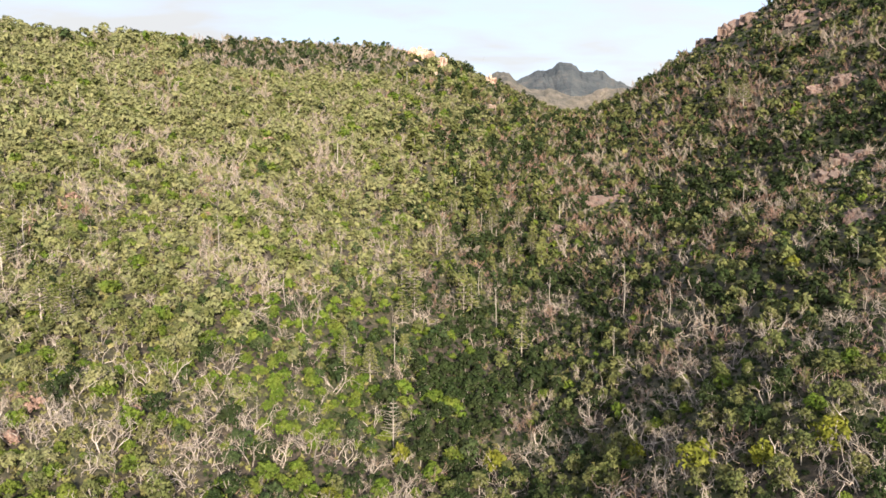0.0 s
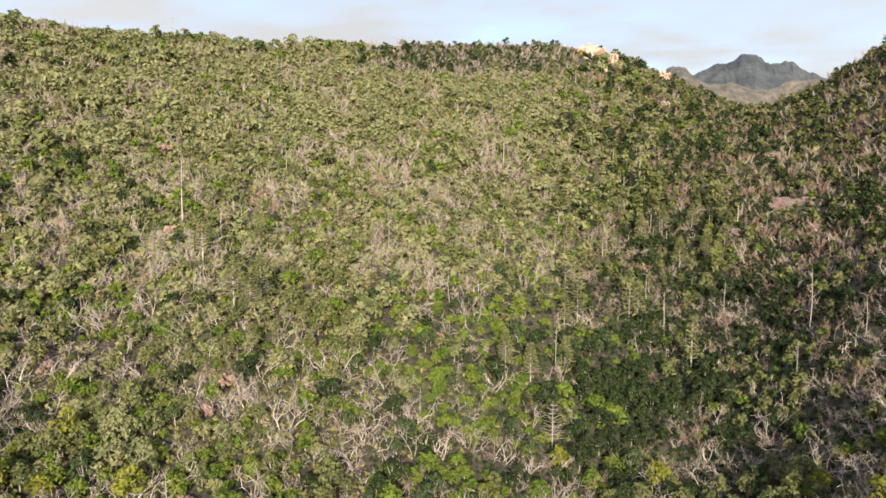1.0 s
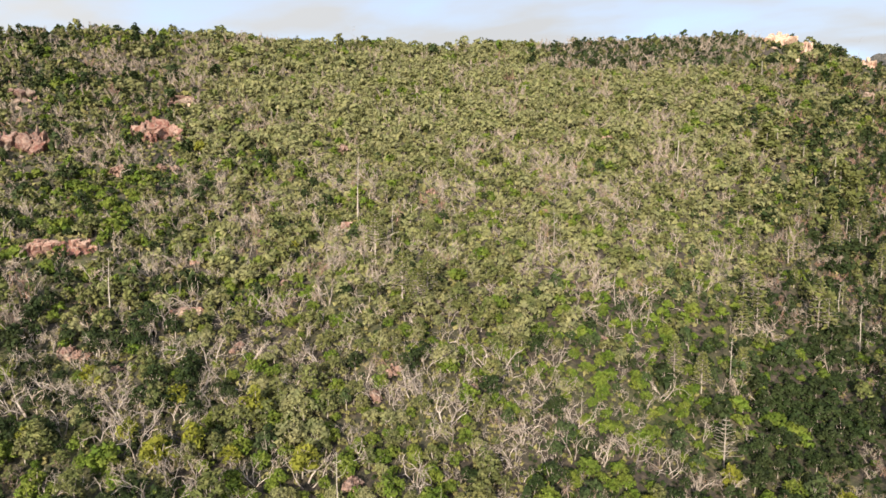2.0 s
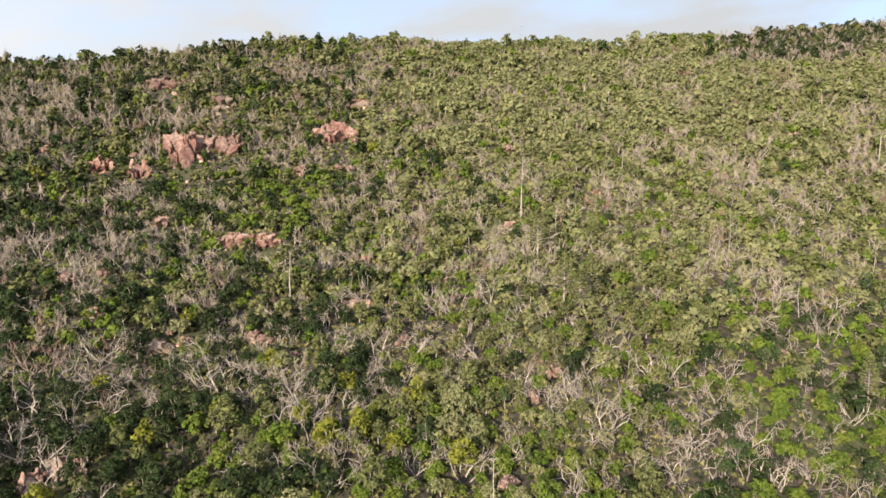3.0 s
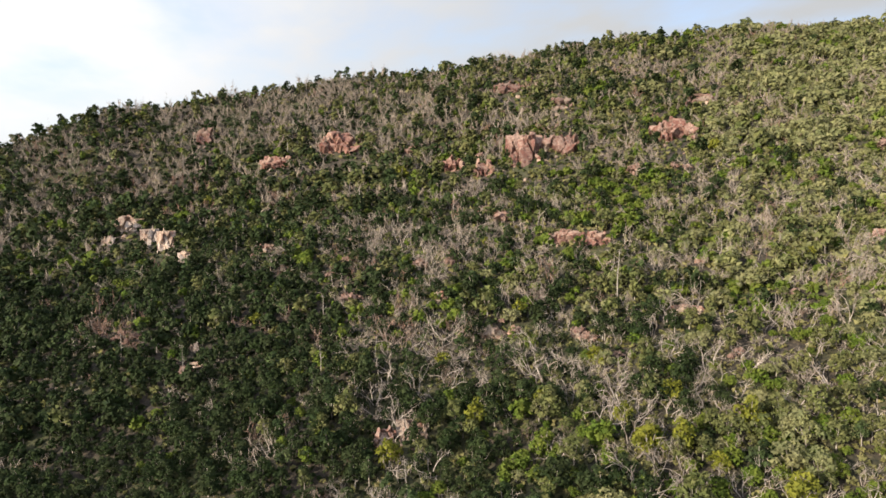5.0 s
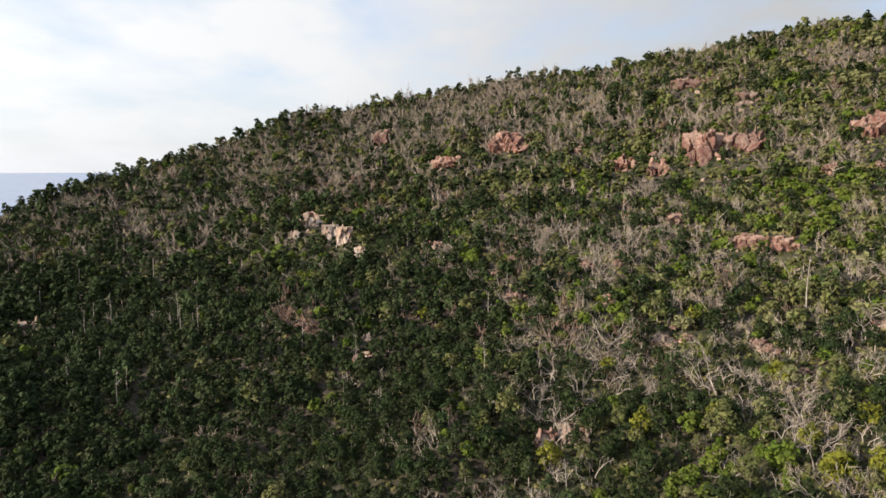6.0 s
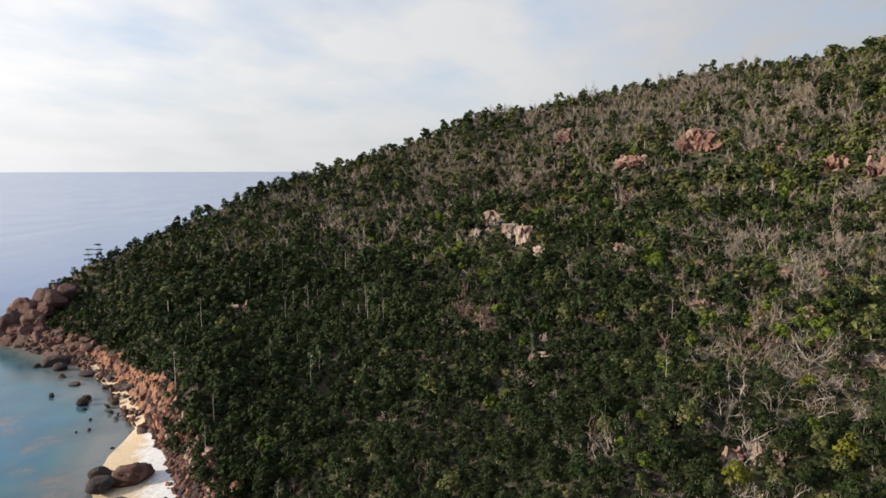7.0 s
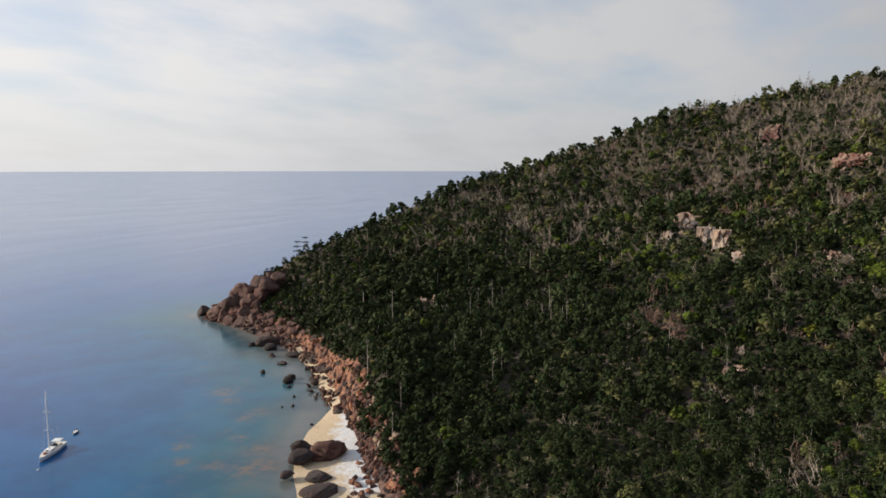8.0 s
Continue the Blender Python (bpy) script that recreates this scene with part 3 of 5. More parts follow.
def snag(high, branches):
    """A tall dead tree: a straight pale stem with a few stubs and bare branches near its top. Returns brush and wood."""
    lean = rng.normal(size=2) * 0.04 * high
    top = np.array([lean[0], lean[1], high])
    mid = top * 0.5 + (rng.normal() * 0.2, rng.normal() * 0.2, 0)
    segs = [((0, 0, -0.6), mid, 0.12, 0.09), (mid, top, 0.09, 0.03)]
    tips = []
    for _ in range(branches):
        k = rng.uniform(0.45, 0.97)
        a = mid + (top - mid) * (2 * k - 1) if k > 0.5 else mid * 2 * k
        q = rng.uniform(0, 2 * math.pi)
        long = rng.uniform(0.5, 2.0) * (1.25 - k)
        e = a + np.array([math.cos(q) * long, math.sin(q) * long, rng.uniform(0.2, 0.9) * long])
        segs += [(a, e, 0.07, 0.045), (e, e + rng.normal(size=3) * 0.35 + (0, 0, 0.5), 0.045, 0.02)]
        tips.append(e)
    c = np.repeat(np.array(tips), 3, 0) + rng.normal(size=(3 * branches, 3)) * 0.3
    v, f = sprays(c, np.tile((0, 0, 1.0), (len(c), 1)), 0.7, 1.2, 1.4)
    v = v.reshape(-1, 3, 3)
    m = 0.5 * (v[:, 0] + v[:, 1])
    v[:, 2] = m + (v[:, 2] - m) * 0.12
    return (v.reshape(-1, 3), f), sticks(segs, 4)


def tiered(high, wide):
    """A pine with a bare stem and flat open discs of foliage near its top."""
    segs, c = [((0, 0, -0.6), (0, 0, high), 0.16, 0.06)], []
    for k, share in ((0.56, 0.7), (0.76, 1.0), (0.97, 0.75)):
        for n in range(9):
            q = 2 * math.pi * n / 9 + rng.normal() * 0.2
            reach = wide * share * rng.uniform(0.75, 1.1)
            e = np.array([reach * math.cos(q), reach * math.sin(q), high * k + 0.25])
            segs.append(((0, 0, high * k - 0.3), e, 0.05, 0.03))
            c += [e * (u, u, 1) + (0, 0, rng.normal() * 0.08) for u in (0.4, 0.6, 0.75, 0.9, 1.05)]
    return sprays(np.array(c), np.tile((0, 0, 1.0), (len(c), 1)), 0.75, 0.3, 1.3), sticks(segs)


# kind -> three grades of detail -> variants of (crown, wood)


def grades(wide, high, stem, spread=1.05, tall=1.12, loose=0.5, far=(12, 104, 0.94), deep=(0.8, 1.3)):
    """Near plants finely leaved; farther off the same shapes with fewer, broader sprays, and crowns that close up."""
    return [[broadleaf(wide, high, stem, 20, 480, 0.385, loose, deep) for _ in range(8)], [broadleaf(1.06 * wide, high, stem, 14, 200, 0.67, 0.75 * loose, deep) for _ in range(7)],
            [broadleaf(spread * wide, tall * high, 0.6 * stem, *far, 0.5 * loose, deep) for _ in range(7)]]


PLANTS = {
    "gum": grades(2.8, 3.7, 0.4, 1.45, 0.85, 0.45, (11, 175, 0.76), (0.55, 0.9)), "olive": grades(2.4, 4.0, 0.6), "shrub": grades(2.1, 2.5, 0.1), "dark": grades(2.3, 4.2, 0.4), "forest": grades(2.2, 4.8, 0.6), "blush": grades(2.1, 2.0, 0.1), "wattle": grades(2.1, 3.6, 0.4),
    "bare": [[bare(2.6, 5.4, 2, 0.115, 62, 0.58) for _ in range(8)], [bare(2.3, 4.6, 1, 0.09, 66, 0.85) for _ in range(7)], [bare(2.1, 3.6, 0, 0.085, 84, 1.0) for _ in range(6)]],
    "bleached": [[conifer(11.5, 3.7, 9, 5, 0.3, 0.3, 0.06)]],
    "tier": [[tiered(11.5, 2.0) for _ in range(2)]],
    "snag": [[snag(10.0, 6) for _ in range(5)], [snag(10.0, 4) for _ in range(5)], [snag(10.0, 5) for _ in range(4)]],
    "pine": [[conifer(12.0, 3.0, 15, 6, 0.5, 1.5) for _ in range(3)], [conifer(12.0, 2.6, 11, 5, 0.85, 0.5) for _ in range(3)], [conifer(11.5, 2.4, 9, 5, 1.5, 0.5) for _ in range(2)]],
}
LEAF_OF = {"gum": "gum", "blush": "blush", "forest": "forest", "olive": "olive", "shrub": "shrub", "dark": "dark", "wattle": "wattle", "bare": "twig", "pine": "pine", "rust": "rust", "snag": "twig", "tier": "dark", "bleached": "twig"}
PLANTS["rust"] = PLANTS["bare"]
WOOD_OF = {k: (WOOD if k == "bare" else BARK) for k in LEAF_OF}
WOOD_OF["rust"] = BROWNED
WOOD_OF["snag"] = BLEACHED
WOOD_OF["bleached"] = BARK
NAMES = {"gum": "gum_tree", "blush": "browned_bush", "forest": "headland_tree", "olive": "ironbark_tree", "shrub": "green_shrub", "dark": "dark_tree", "wattle": "wattle_shrub", "bare": "dead_shrub", "pine": "hoop_pine", "rust": "withered_shrub", "snag": "dead_tree", "tier": "tiered_pine", "bleached": "bleached_pine"}
LABELS = {
    "blush": "low rounded bush with pinkish-brown dead leaves",
       "forest": "leafy mid-green tree in the headland wood", "gum": "bushy gum tree with olive leaves paled for sunlight", "olive": "bushy gum tree among dry scrub, leaves darkened to grey-green for shade", "shrub": "low fresh-green shrub on the hillside",
    "dark": "dense dark-green tree in the hillside scrub, darkened further for shade", "wattle": "bright yellow-green wattle bush among grey scrub",
    "bare": "dead bleached shrub with bare grey branches", "pine": "slim hoop pine with tiered upswept branches",
    "rust": "withered shrub with rust-brown dead leaves", "snag": "tall dead tree with a pale bare trunk", "tier": "dark tiered pine standing above the headland scrub", "bleached": "dead bleached hoop pine with bare whorled branches"}


def soft(x, y, scale, seed):
    return noise.noise((x / scale, y / scale, seed))


# outcrops bared on the slopes: bearing, elevation, width and height in degrees as seen from the drone
FACE_ROCKS = [(75.0, 1.7, 3.4, 1.85), (60.4, 1.0, 2.5, 3.6), (57.5, 1.5, 2.8, 2.3), (63.6, -0.3, 1.8, 1.4), (65.9, 0.0, 1.7, 1.5), (48.8, 2.4, 3.2, 2.4),
              (57.0, -5.8, 2.6, 1.2), (54.6, -5.9, 2.5, 1.4), (61.5, 6.2, 2.3, 1.3), (69.6, 1.4, 0.9, 0.6), (85.5, 2.2, 1.5, 1.4), (80.2, 0.3, 2.2, 1.0)]
PALE_ROCKS = [(47.0, 5.1, 2.1, 0.8), (57.5, 4.9, 1.5, 1.4), (62.7, -13.6, 1.9, 0.95), (55.7, -13.3, 1.2, 0.9), (71.9, -21.8, 1.8, 1.5), (70.1, -21.5, 1.4, 1.9),
              (71.0, -23.1, 0.9, 0.9), (34.9, -4.9, 1.0, 1.4), (67.1, -10.6, 1.1, 0.9), (47.3, -11.0, 2.2, 0.7), (68.7, -21.5, 0.9, 1.4), (81.0, -6.5, 1.6, 0.9)]
CLIFF_ROCKS = [(91.2, -4.4, 2.0, 1.4), (92.6, -5.6, 0.85, 1.0), (89.75, -5.6, 1.15, 1.95), (88.6, -6.1, 1.15, 2.5), (87.35, -6.95, 0.85, 1.05),
               (86.8, -13.9, 0.8, 0.7), (86.6, -15.3, 1.2, 0.8), (105.8, -23.3, 0.8, 1.1), (111.7, -11.6, 1.8, 1.6), (111.3, -13.3, 0.8, 0.7)]
VALLEY_ROCKS = [(2.0, 9.3, 2.3, 1.3), (-3.8, 7.4, 1.1, 0.9), (-3.8, 5.1, 0.8, 0.5), (3.4, 5.3, 0.8, 0.6), (0.2, 8.2, 0.9, 1.8)]
SPUR_ROCKS = [(-28.9, -0.6, 2.1, 1.2), (-30.4, 0.7, 2.8, 1.4), (-30.9, -3.4, 2.2, 1.2), (-13.4, -2.4, 4.1, 0.9), (-9.2, -4.6, 1.3, 0.7), (-22.1, 10.3, 2.0, 1.2), (-20.4, 9.6, 1.7, 0.7), (-23.4, 11.1, 1.7, 0.9), (-27.7, 5.7, 1.2, 0.9), (-26.7, 10.8, 2.2, 1.0), (-29.6, 6.4, 1.8, 0.8)]
BARED = np.array(FACE_ROCKS + PALE_ROCKS + CLIFF_ROCKS + VALLEY_ROCKS + SPUR_ROCKS)

# drifts in the scrub: bearing, elevation, half width, half height, plant, how much more of it
# the dark drift at 11.5, 8.9 stands in for a cloud's shadow
DRIFTS_A = [(10.3, 0.8, 2.4, 1.8, "bare", 12), (16, -8.2, 3.5, 1.5, "bare", 4), (26, -19.8, 6.5, 3, "bare", 7), (13.5, -21.5, 4, 2.2, "bare", 5), (3, -21.5, 4, 3.5, "forest", 14), (1.5, -20.5, 4, 4, "dark", 16), (1.5, -20.5, 4, 4, "bare", 1.5), (4, -20, 5, 3, "shrub", 1.5), (-7.8, -14.2, 2.6, 1.6, "bare", 8),
            (-23, -12.6, 5, 2, "bare", 4), (-18, -20.8, 5, 2.5, "bare", 4), (12, -12, 4.5, 1.8, "shrub", 2.5), (9.5, -19, 3, 2.2, "shrub", 2), (-4.4, -18, 3.6, 2.2, "dark", 8), (-22, -9, 9, 2, "dark", 3), (11.5, 8.9, 7.6, 1.1, "dark", 18),
            (1, -8.2, 2.5, 2.5, "bare", 4), (37.5, -3, 2.2, 3, "dark", 4)]
DRIFTS_B = [(36, -15, 3, 1.8, "bare", 7), (27, -23, 2.5, 1.6, "shrub", 8), (75.5, 4.2, 8, 2.2, "bare", 6), (52.7, 8.2, 2.2, 0.8, "bare", 14), (46.8, 7.4, 2.2, 0.9, "bare", 14), (64, -5.7, 4, 2, "bare", 5),
            (71, -6, 3, 2, "bare", 4), (57, 6.5, 6, 1.5, "dark", 3), (55, -1.6, 8, 1.8, "shrub", 4), (91.8, -12.5, 1.3, 1, "rust", 60), (93.2, -7.3, 2.4, 1.7, "shrub", 20)]
# dark drifts from -31 to -10.5 stand in for shade behind the spur
DRIFTS_C = [(90.6, -20.5, 1.6, 2.8, "shrub", 40), (101.4, -4.0, 6, 2.4, "bare", 9), (93.7, 0.4, 6, 2.4, "bare", 7), (83, 3.2, 6, 2.2, "bare", 6), (109, -4.8, 4, 1.7, "bare", 6), (94, 0.5, 9, 3, "rust", 5), (96, -14, 2.5, 1.2, "bare", 6), (31.8, -16.4, 0.9, 0.7, "rust", 80),
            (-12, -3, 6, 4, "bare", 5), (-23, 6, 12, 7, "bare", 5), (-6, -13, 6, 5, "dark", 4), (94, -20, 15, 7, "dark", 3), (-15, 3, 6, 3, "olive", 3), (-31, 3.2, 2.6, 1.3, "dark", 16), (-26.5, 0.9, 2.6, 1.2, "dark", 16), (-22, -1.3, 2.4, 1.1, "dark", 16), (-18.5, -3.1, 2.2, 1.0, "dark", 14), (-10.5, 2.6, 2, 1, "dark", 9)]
# the -0.9 rows thin bare wood where the spur's shade is painted
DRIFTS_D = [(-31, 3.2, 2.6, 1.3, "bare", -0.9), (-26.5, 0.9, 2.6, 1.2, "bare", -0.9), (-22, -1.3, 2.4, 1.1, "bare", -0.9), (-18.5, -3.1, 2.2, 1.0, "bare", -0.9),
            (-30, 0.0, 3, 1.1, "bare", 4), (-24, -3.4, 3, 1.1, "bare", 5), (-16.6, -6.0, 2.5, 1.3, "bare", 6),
            (7, -19, 4.5, 4, "dark", 7), (8, -17.5, 5, 3.2, "forest", 10), (6.5, -18.5, 4.5, 3.8, "bare", -0.75), (7, -18.5, 4.5, 3.5, "gum", -0.7)]
DRIFTS = DRIFTS_A + DRIFTS_B + DRIFTS_C + DRIFTS_D

# scatter: one jittered plant for each patch of ground
spots = []
r = 114.0
while r < 760:
    gap = 3.25 if r < 160 else 3.6 if r < 205 else 4.0 if r < 315 else 4.1 if r < 470 else 5.0
    low, high_az = (-34, 131) if r < 470 else (-34, 26)
    for a in np.arange(low, high_az, math.degrees(gap / r)):
        spots.append((a + rng.uniform(-0.55, 0.55) * math.degrees(gap / r), r + rng.uniform(-0.55, 0.55) * gap))
    r += gap
spots = np.array(spots)
heights = ground_at(spots[:, 0], spots[:, 1])
crest_r = np.interp(spots[:, 0], PROFILE[:, 0], PROFILE[:, 9])
foot_r = np.interp(spots[:, 0], PROFILE[:, 0], PROFILE[:, 1])
SHORE_LINE = np.array([(113.6, 160), (115.4, 180), (116.9, 200), (118.0, 222), (118.8, 243), (119.7, 268), (120.6, 295), (121.9, 322), (123.2, 345), (124.8, 368), (126.5, 388)])


def inland(az, r):
    """How far a place lies behind the shore line, across the line of sight."""
    return (np.interp(r, SHORE_LINE[:, 1], SHORE_LINE[:, 0]) - az) * np.radians(1) * r


behind = inland(spots[:, 0], spots[:, 1])
keep = ((behind > np.where((spots[:, 1] > 228) & (spots[:, 1] < 335), 5.0, 0.5)) | (spots[:, 0] < 108)) & (spots[:, 0] < 125.2) & (heights > np.where(spots[:, 0] > 121, 5.0, 2.6)) & (spots[:, 1] < crest_r + 12) & (spots[:, 1] > foot_r - 12 + np.where(spots[:, 0] > 112, 4.0, 0))
spots, heights = spots[keep], heights[keep]
sight = np.degrees(np.arctan2(heights - EYE, spots[:, 1]))
clear = np.ones(len(spots), bool)
for a, e, w, h in BARED:
    clear &= ~((np.abs(spots[:, 0] - a) < w * 0.44) & (sight > e - h * 0.5 - 0.85) & (sight < e + h * 0.4))
clear &= ~((np.abs(spots[:, 0] - 4.2) < 1.0) & (np.abs(sight + 22.6) < 0.9))
spots, heights, sight = spots[clear], heights[clear], sight[clear]


def in_hilltop_shadow(az, e, x, y):
    """The hilltop over the valley, where darker stripped wood stands in for a cloud's shadow."""
    return 3.0 < az < 19.5 + 1.5 * soft(x, y, 20, 61.0) and e > 7.5 + 0.5 * soft(x, y, 25, 66.0)


def pick(az, r, x, y, z, e):
    """Which plant grows here: the mix changes along the hill, comes in drifts, and carries light and shade."""
    dead = soft(x, y, 26, 11.0) + 0.6 * soft(x, y, 10, 4.0)
    green = soft(x, y, 32, 21.0) + 0.5 * soft(x, y, 11, 24.0)
    # edge of the shade, drawn by the plant mix: pale gum on the sunlit side
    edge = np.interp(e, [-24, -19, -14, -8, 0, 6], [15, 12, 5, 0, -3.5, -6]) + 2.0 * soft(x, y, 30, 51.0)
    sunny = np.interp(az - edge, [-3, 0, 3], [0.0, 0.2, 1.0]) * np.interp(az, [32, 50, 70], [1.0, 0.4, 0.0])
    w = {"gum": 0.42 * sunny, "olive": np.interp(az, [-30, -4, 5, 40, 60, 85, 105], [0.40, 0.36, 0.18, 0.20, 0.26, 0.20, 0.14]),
         "shrub": np.interp(az, [-30, -4, 4, 45, 70, 95], [0.05, 0.10, 0.24, 0.26, 0.18, 0.08]),
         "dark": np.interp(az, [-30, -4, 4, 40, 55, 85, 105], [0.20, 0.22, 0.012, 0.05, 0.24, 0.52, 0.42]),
         "bare": np.interp(az, [-30, -4, 6, 40, 60, 85, 105], [0.25, 0.26, 0.42, 0.44, 0.42, 0.24, 0.15]),
         "wattle": 0.0015, "forest": np.interp(az, [-10, 10, 55, 85, 105], [0.02, 0.012, 0.02, 0.26, 0.44]), "rust": np.interp(az, [-30, -4, 5, 40, 80, 100], [0.07, 0.05, 0.02, 0.032, 0.050, 0.025]), "pine": 0.0, "snag": np.interp(az, [-30, -4, 6, 60, 85, 105], [0.012, 0.012, 0.005, 0.005, 0.01, 0.015])}
    w["bare"] *= 0.85 * math.exp(2.6 * dead)
    # darker plants low on the headland stand in for its shade
    if az > 70 and e < -10:
        w["olive"] *= 0.55
        w["shrub"] *= 0.6
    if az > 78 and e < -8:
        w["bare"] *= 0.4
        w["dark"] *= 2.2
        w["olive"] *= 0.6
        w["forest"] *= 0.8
    w["rust"] *= math.exp(2.6 * dead)
    w["blush"] = 0.014 * math.exp(2.6 * dead) if r < 330 and 12 < az < 90 else 0.0
    w["gum"] *= math.exp(-1.0 * dead)
    w["olive"] *= math.exp(-1.0 * dead)
    w["shrub"] *= math.exp(2.2 * green)
    w["dark"] *= math.exp(-1.6 * soft(x, y, 24, 31.0))
    wander = 1.6 * soft(x, y, 13, 71.0)
    for a, b, da, db_, kind, gain in DRIFTS:
        q = ((az + wander - a) / da) ** 2 + ((e - b) / db_) ** 2
        if q < 4:
            w[kind] *= 1 + gain * math.exp(-1.2 * q)
    if -9 < az < 4 and 210 < r < 420:
        w["pine"] += 0.10
        w["snag"] += 0.06
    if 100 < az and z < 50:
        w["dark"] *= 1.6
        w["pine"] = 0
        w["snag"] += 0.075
    # green shrubs low in the valley, plus dark plants for its shaded gaps
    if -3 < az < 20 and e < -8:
        low_shade = np.interp(az, [-3, 13, 20], [1.0, 1.0, 0.0]) * np.interp(e, [-12, -8], [1.0, 0.3])
        w["dark"] = (1 + 0.9 * low_shade) * w["dark"] + 0.12
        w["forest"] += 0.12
        w["shrub"] *= 1 + 0.7 * low_shade
        w["olive"] *= 1 - 0.6 * low_shade
        w["gum"] *= 1 - 0.6 * low_shade
        w["bare"] *= 1 - 0.25 * low_shade
    if -8 < az < 5 and -9 < e < 3:
        w["dark"] = 1.5 * w["dark"] + 0.08
    if az < -3 and e < -8:
        w["bare"] *= 1.7
    if r < 290:
        w["gum"] *= 0.6
    if 45 < az < 78 and e < -12:
        w["dark"] *= 1.7
        w["gum"] *= 0.5
        w["olive"] *= 0.8
    # greyer plants along the crest stand in for haze
    if az > 58 and e > -1:
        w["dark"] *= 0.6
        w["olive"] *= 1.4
        w["bare"] *= 1.2
    # pale gum crowded on the upper slope stands in for sun and haze
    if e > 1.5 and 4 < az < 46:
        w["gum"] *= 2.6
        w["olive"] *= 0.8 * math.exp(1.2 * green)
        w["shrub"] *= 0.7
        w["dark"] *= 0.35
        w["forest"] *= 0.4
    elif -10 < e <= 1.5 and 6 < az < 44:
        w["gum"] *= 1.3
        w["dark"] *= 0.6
    if e < -11 and az < 26:
        w["gum"] *= 0.6
        w["shrub"] *= 1.5
    # on the shady side dead wood goes brown and plants darker, standing in for shade
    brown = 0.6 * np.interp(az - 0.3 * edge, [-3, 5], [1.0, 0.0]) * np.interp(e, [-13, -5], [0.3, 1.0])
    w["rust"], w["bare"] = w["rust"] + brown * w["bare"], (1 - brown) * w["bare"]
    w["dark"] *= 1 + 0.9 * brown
    if in_hilltop_shadow(az, e, x, y):
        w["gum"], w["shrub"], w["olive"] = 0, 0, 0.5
        w["dark"] += 0.1
        w["forest"] += 0.25
        w["bare"] += 1.3
    if r > 370 and az > 5:
        w["pine"] = 0
    total = sum(w.values())
    q = rng.uniform(0, total)
    for k, v in w.items():
        q -= v
        if q <= 0:
            return k
    return "gum"


single = {k: [] for k in LEAF_OF}
massed = {}


def settle(kind, p, r, size, alone):
    row = (p.x, p.y, p.z, rng.uniform(0, 2 * math.pi), size, rng.uniform(0.85, 1.2))
    if alone:
        single[kind].append(row)
    else:
        massed.setdefault((kind, 0 if r < 176 else 1 if r < 290 else 2), []).append(row)


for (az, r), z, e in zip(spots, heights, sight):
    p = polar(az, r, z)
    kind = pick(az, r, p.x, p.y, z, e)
    size = float(np.clip(rng.lognormal(0.0, 0.30 if r < 290 else 0.36), 0.55, 1.8)) * (1.12 if r > 470 else 1.0) * (0.84 if az < -3 else 0.95 if az > 84 else 1.0)
    if kind not in ("pine", "snag", "wattle", "bare", "rust"):
        size *= np.interp(r, [150, 300, 380], [0.88, 0.93, 1.0])
    if in_hilltop_shadow(az, e, p.x, p.y):
        size *= 0.75
    if kind == "snag" and az < 5:
        size *= 1.25
    if r > 390 and az > 45:
        size *= 0.85
    if az > 117 and r > 330:
        size *= 0.72
    elif az > 107 and z < 36 and kind in ("dark", "olive", "forest"):
        size *= 1.15
    if az > 78 and kind == "bare" and r < 300:
        size *= 0.85
    elif kind == "bare" and r > 300 and (az > 60 or az < -3):
        size *= 1.2
    settle(kind, p, r, size, r < 178 and len(single[kind]) < 240 and rng.uniform() < 0.6)
# the wood closes up along the headland
for r in np.arange(172, 420, 4.6):
    for az in np.arange(106, 125, math.degrees(4.6 / r)):
        a, d = az + rng.uniform(-0.4, 0.4) * math.degrees(4.6 / r), r + rng.uniform(-2, 2)
        z = float(ground_at(a, d))
        if inland(a, d) > (4.0 if 228 < d < 335 else 1.5) and z > (5.5 if a > 121 else 3.0) and d < np.interp(a, PROFILE[:, 0], PROFILE[:, 9]) + 4:
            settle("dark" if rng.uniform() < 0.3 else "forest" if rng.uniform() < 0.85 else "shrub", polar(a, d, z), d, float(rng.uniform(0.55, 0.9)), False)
# plants that stand out one by one: bearing, elevation of the foot, size
LONE_WATTLES = [(-21.2, -23.0, 1.25), (-4.6, -24.4, 1.1), (-29.9, -19.9, 1.0), (42.4, -19.8, 1.0), (38.8, -24.2, 1.15), (46.8, -21.7, 0.9), (49.9, -22.6, 1.1), (54.2, -15.9, 0.9), (70.3, -1.0, 1.2), (82.1, -12.4, 0.8), (71.5, -24.0, 0.9), (64.2, -21.0, 0.9), (52.0, -20.4, 0.8), (48.4, -18.0, 0.75), (58.6, -19.0, 0.8), (44.5, -22.6, 0.7), (60.8, -12.2, 0.7), (66.8, -16.5, 0.75), (3.6, -23.6, 0.8), (-16.0, -22.6, 0.7), (-25.5, -22.0, 0.8)]
LONE_PINES = [(8.2, -16.4, 0.95), (6.1, -17.0, 0.9), (3.3, -16.0, 0.95), (-5.4, -7.6, 1.2), (-4.0, -5.0, 1.2), (-7.2, -6.8, 1.1), (-0.7, -4.0, 1.1), (-2.4, -6.0, 1.15), (-6.2, -4.6, 1.2),
              (-22.9, 4.6, 1.5), (-21.9, 5.0, 1.3), (29.0, -11.6, 1.1), (30.3, -10.8, 1.0), (28.2, -10.6, 1.0), (32.5, -7.0, 1.15)]
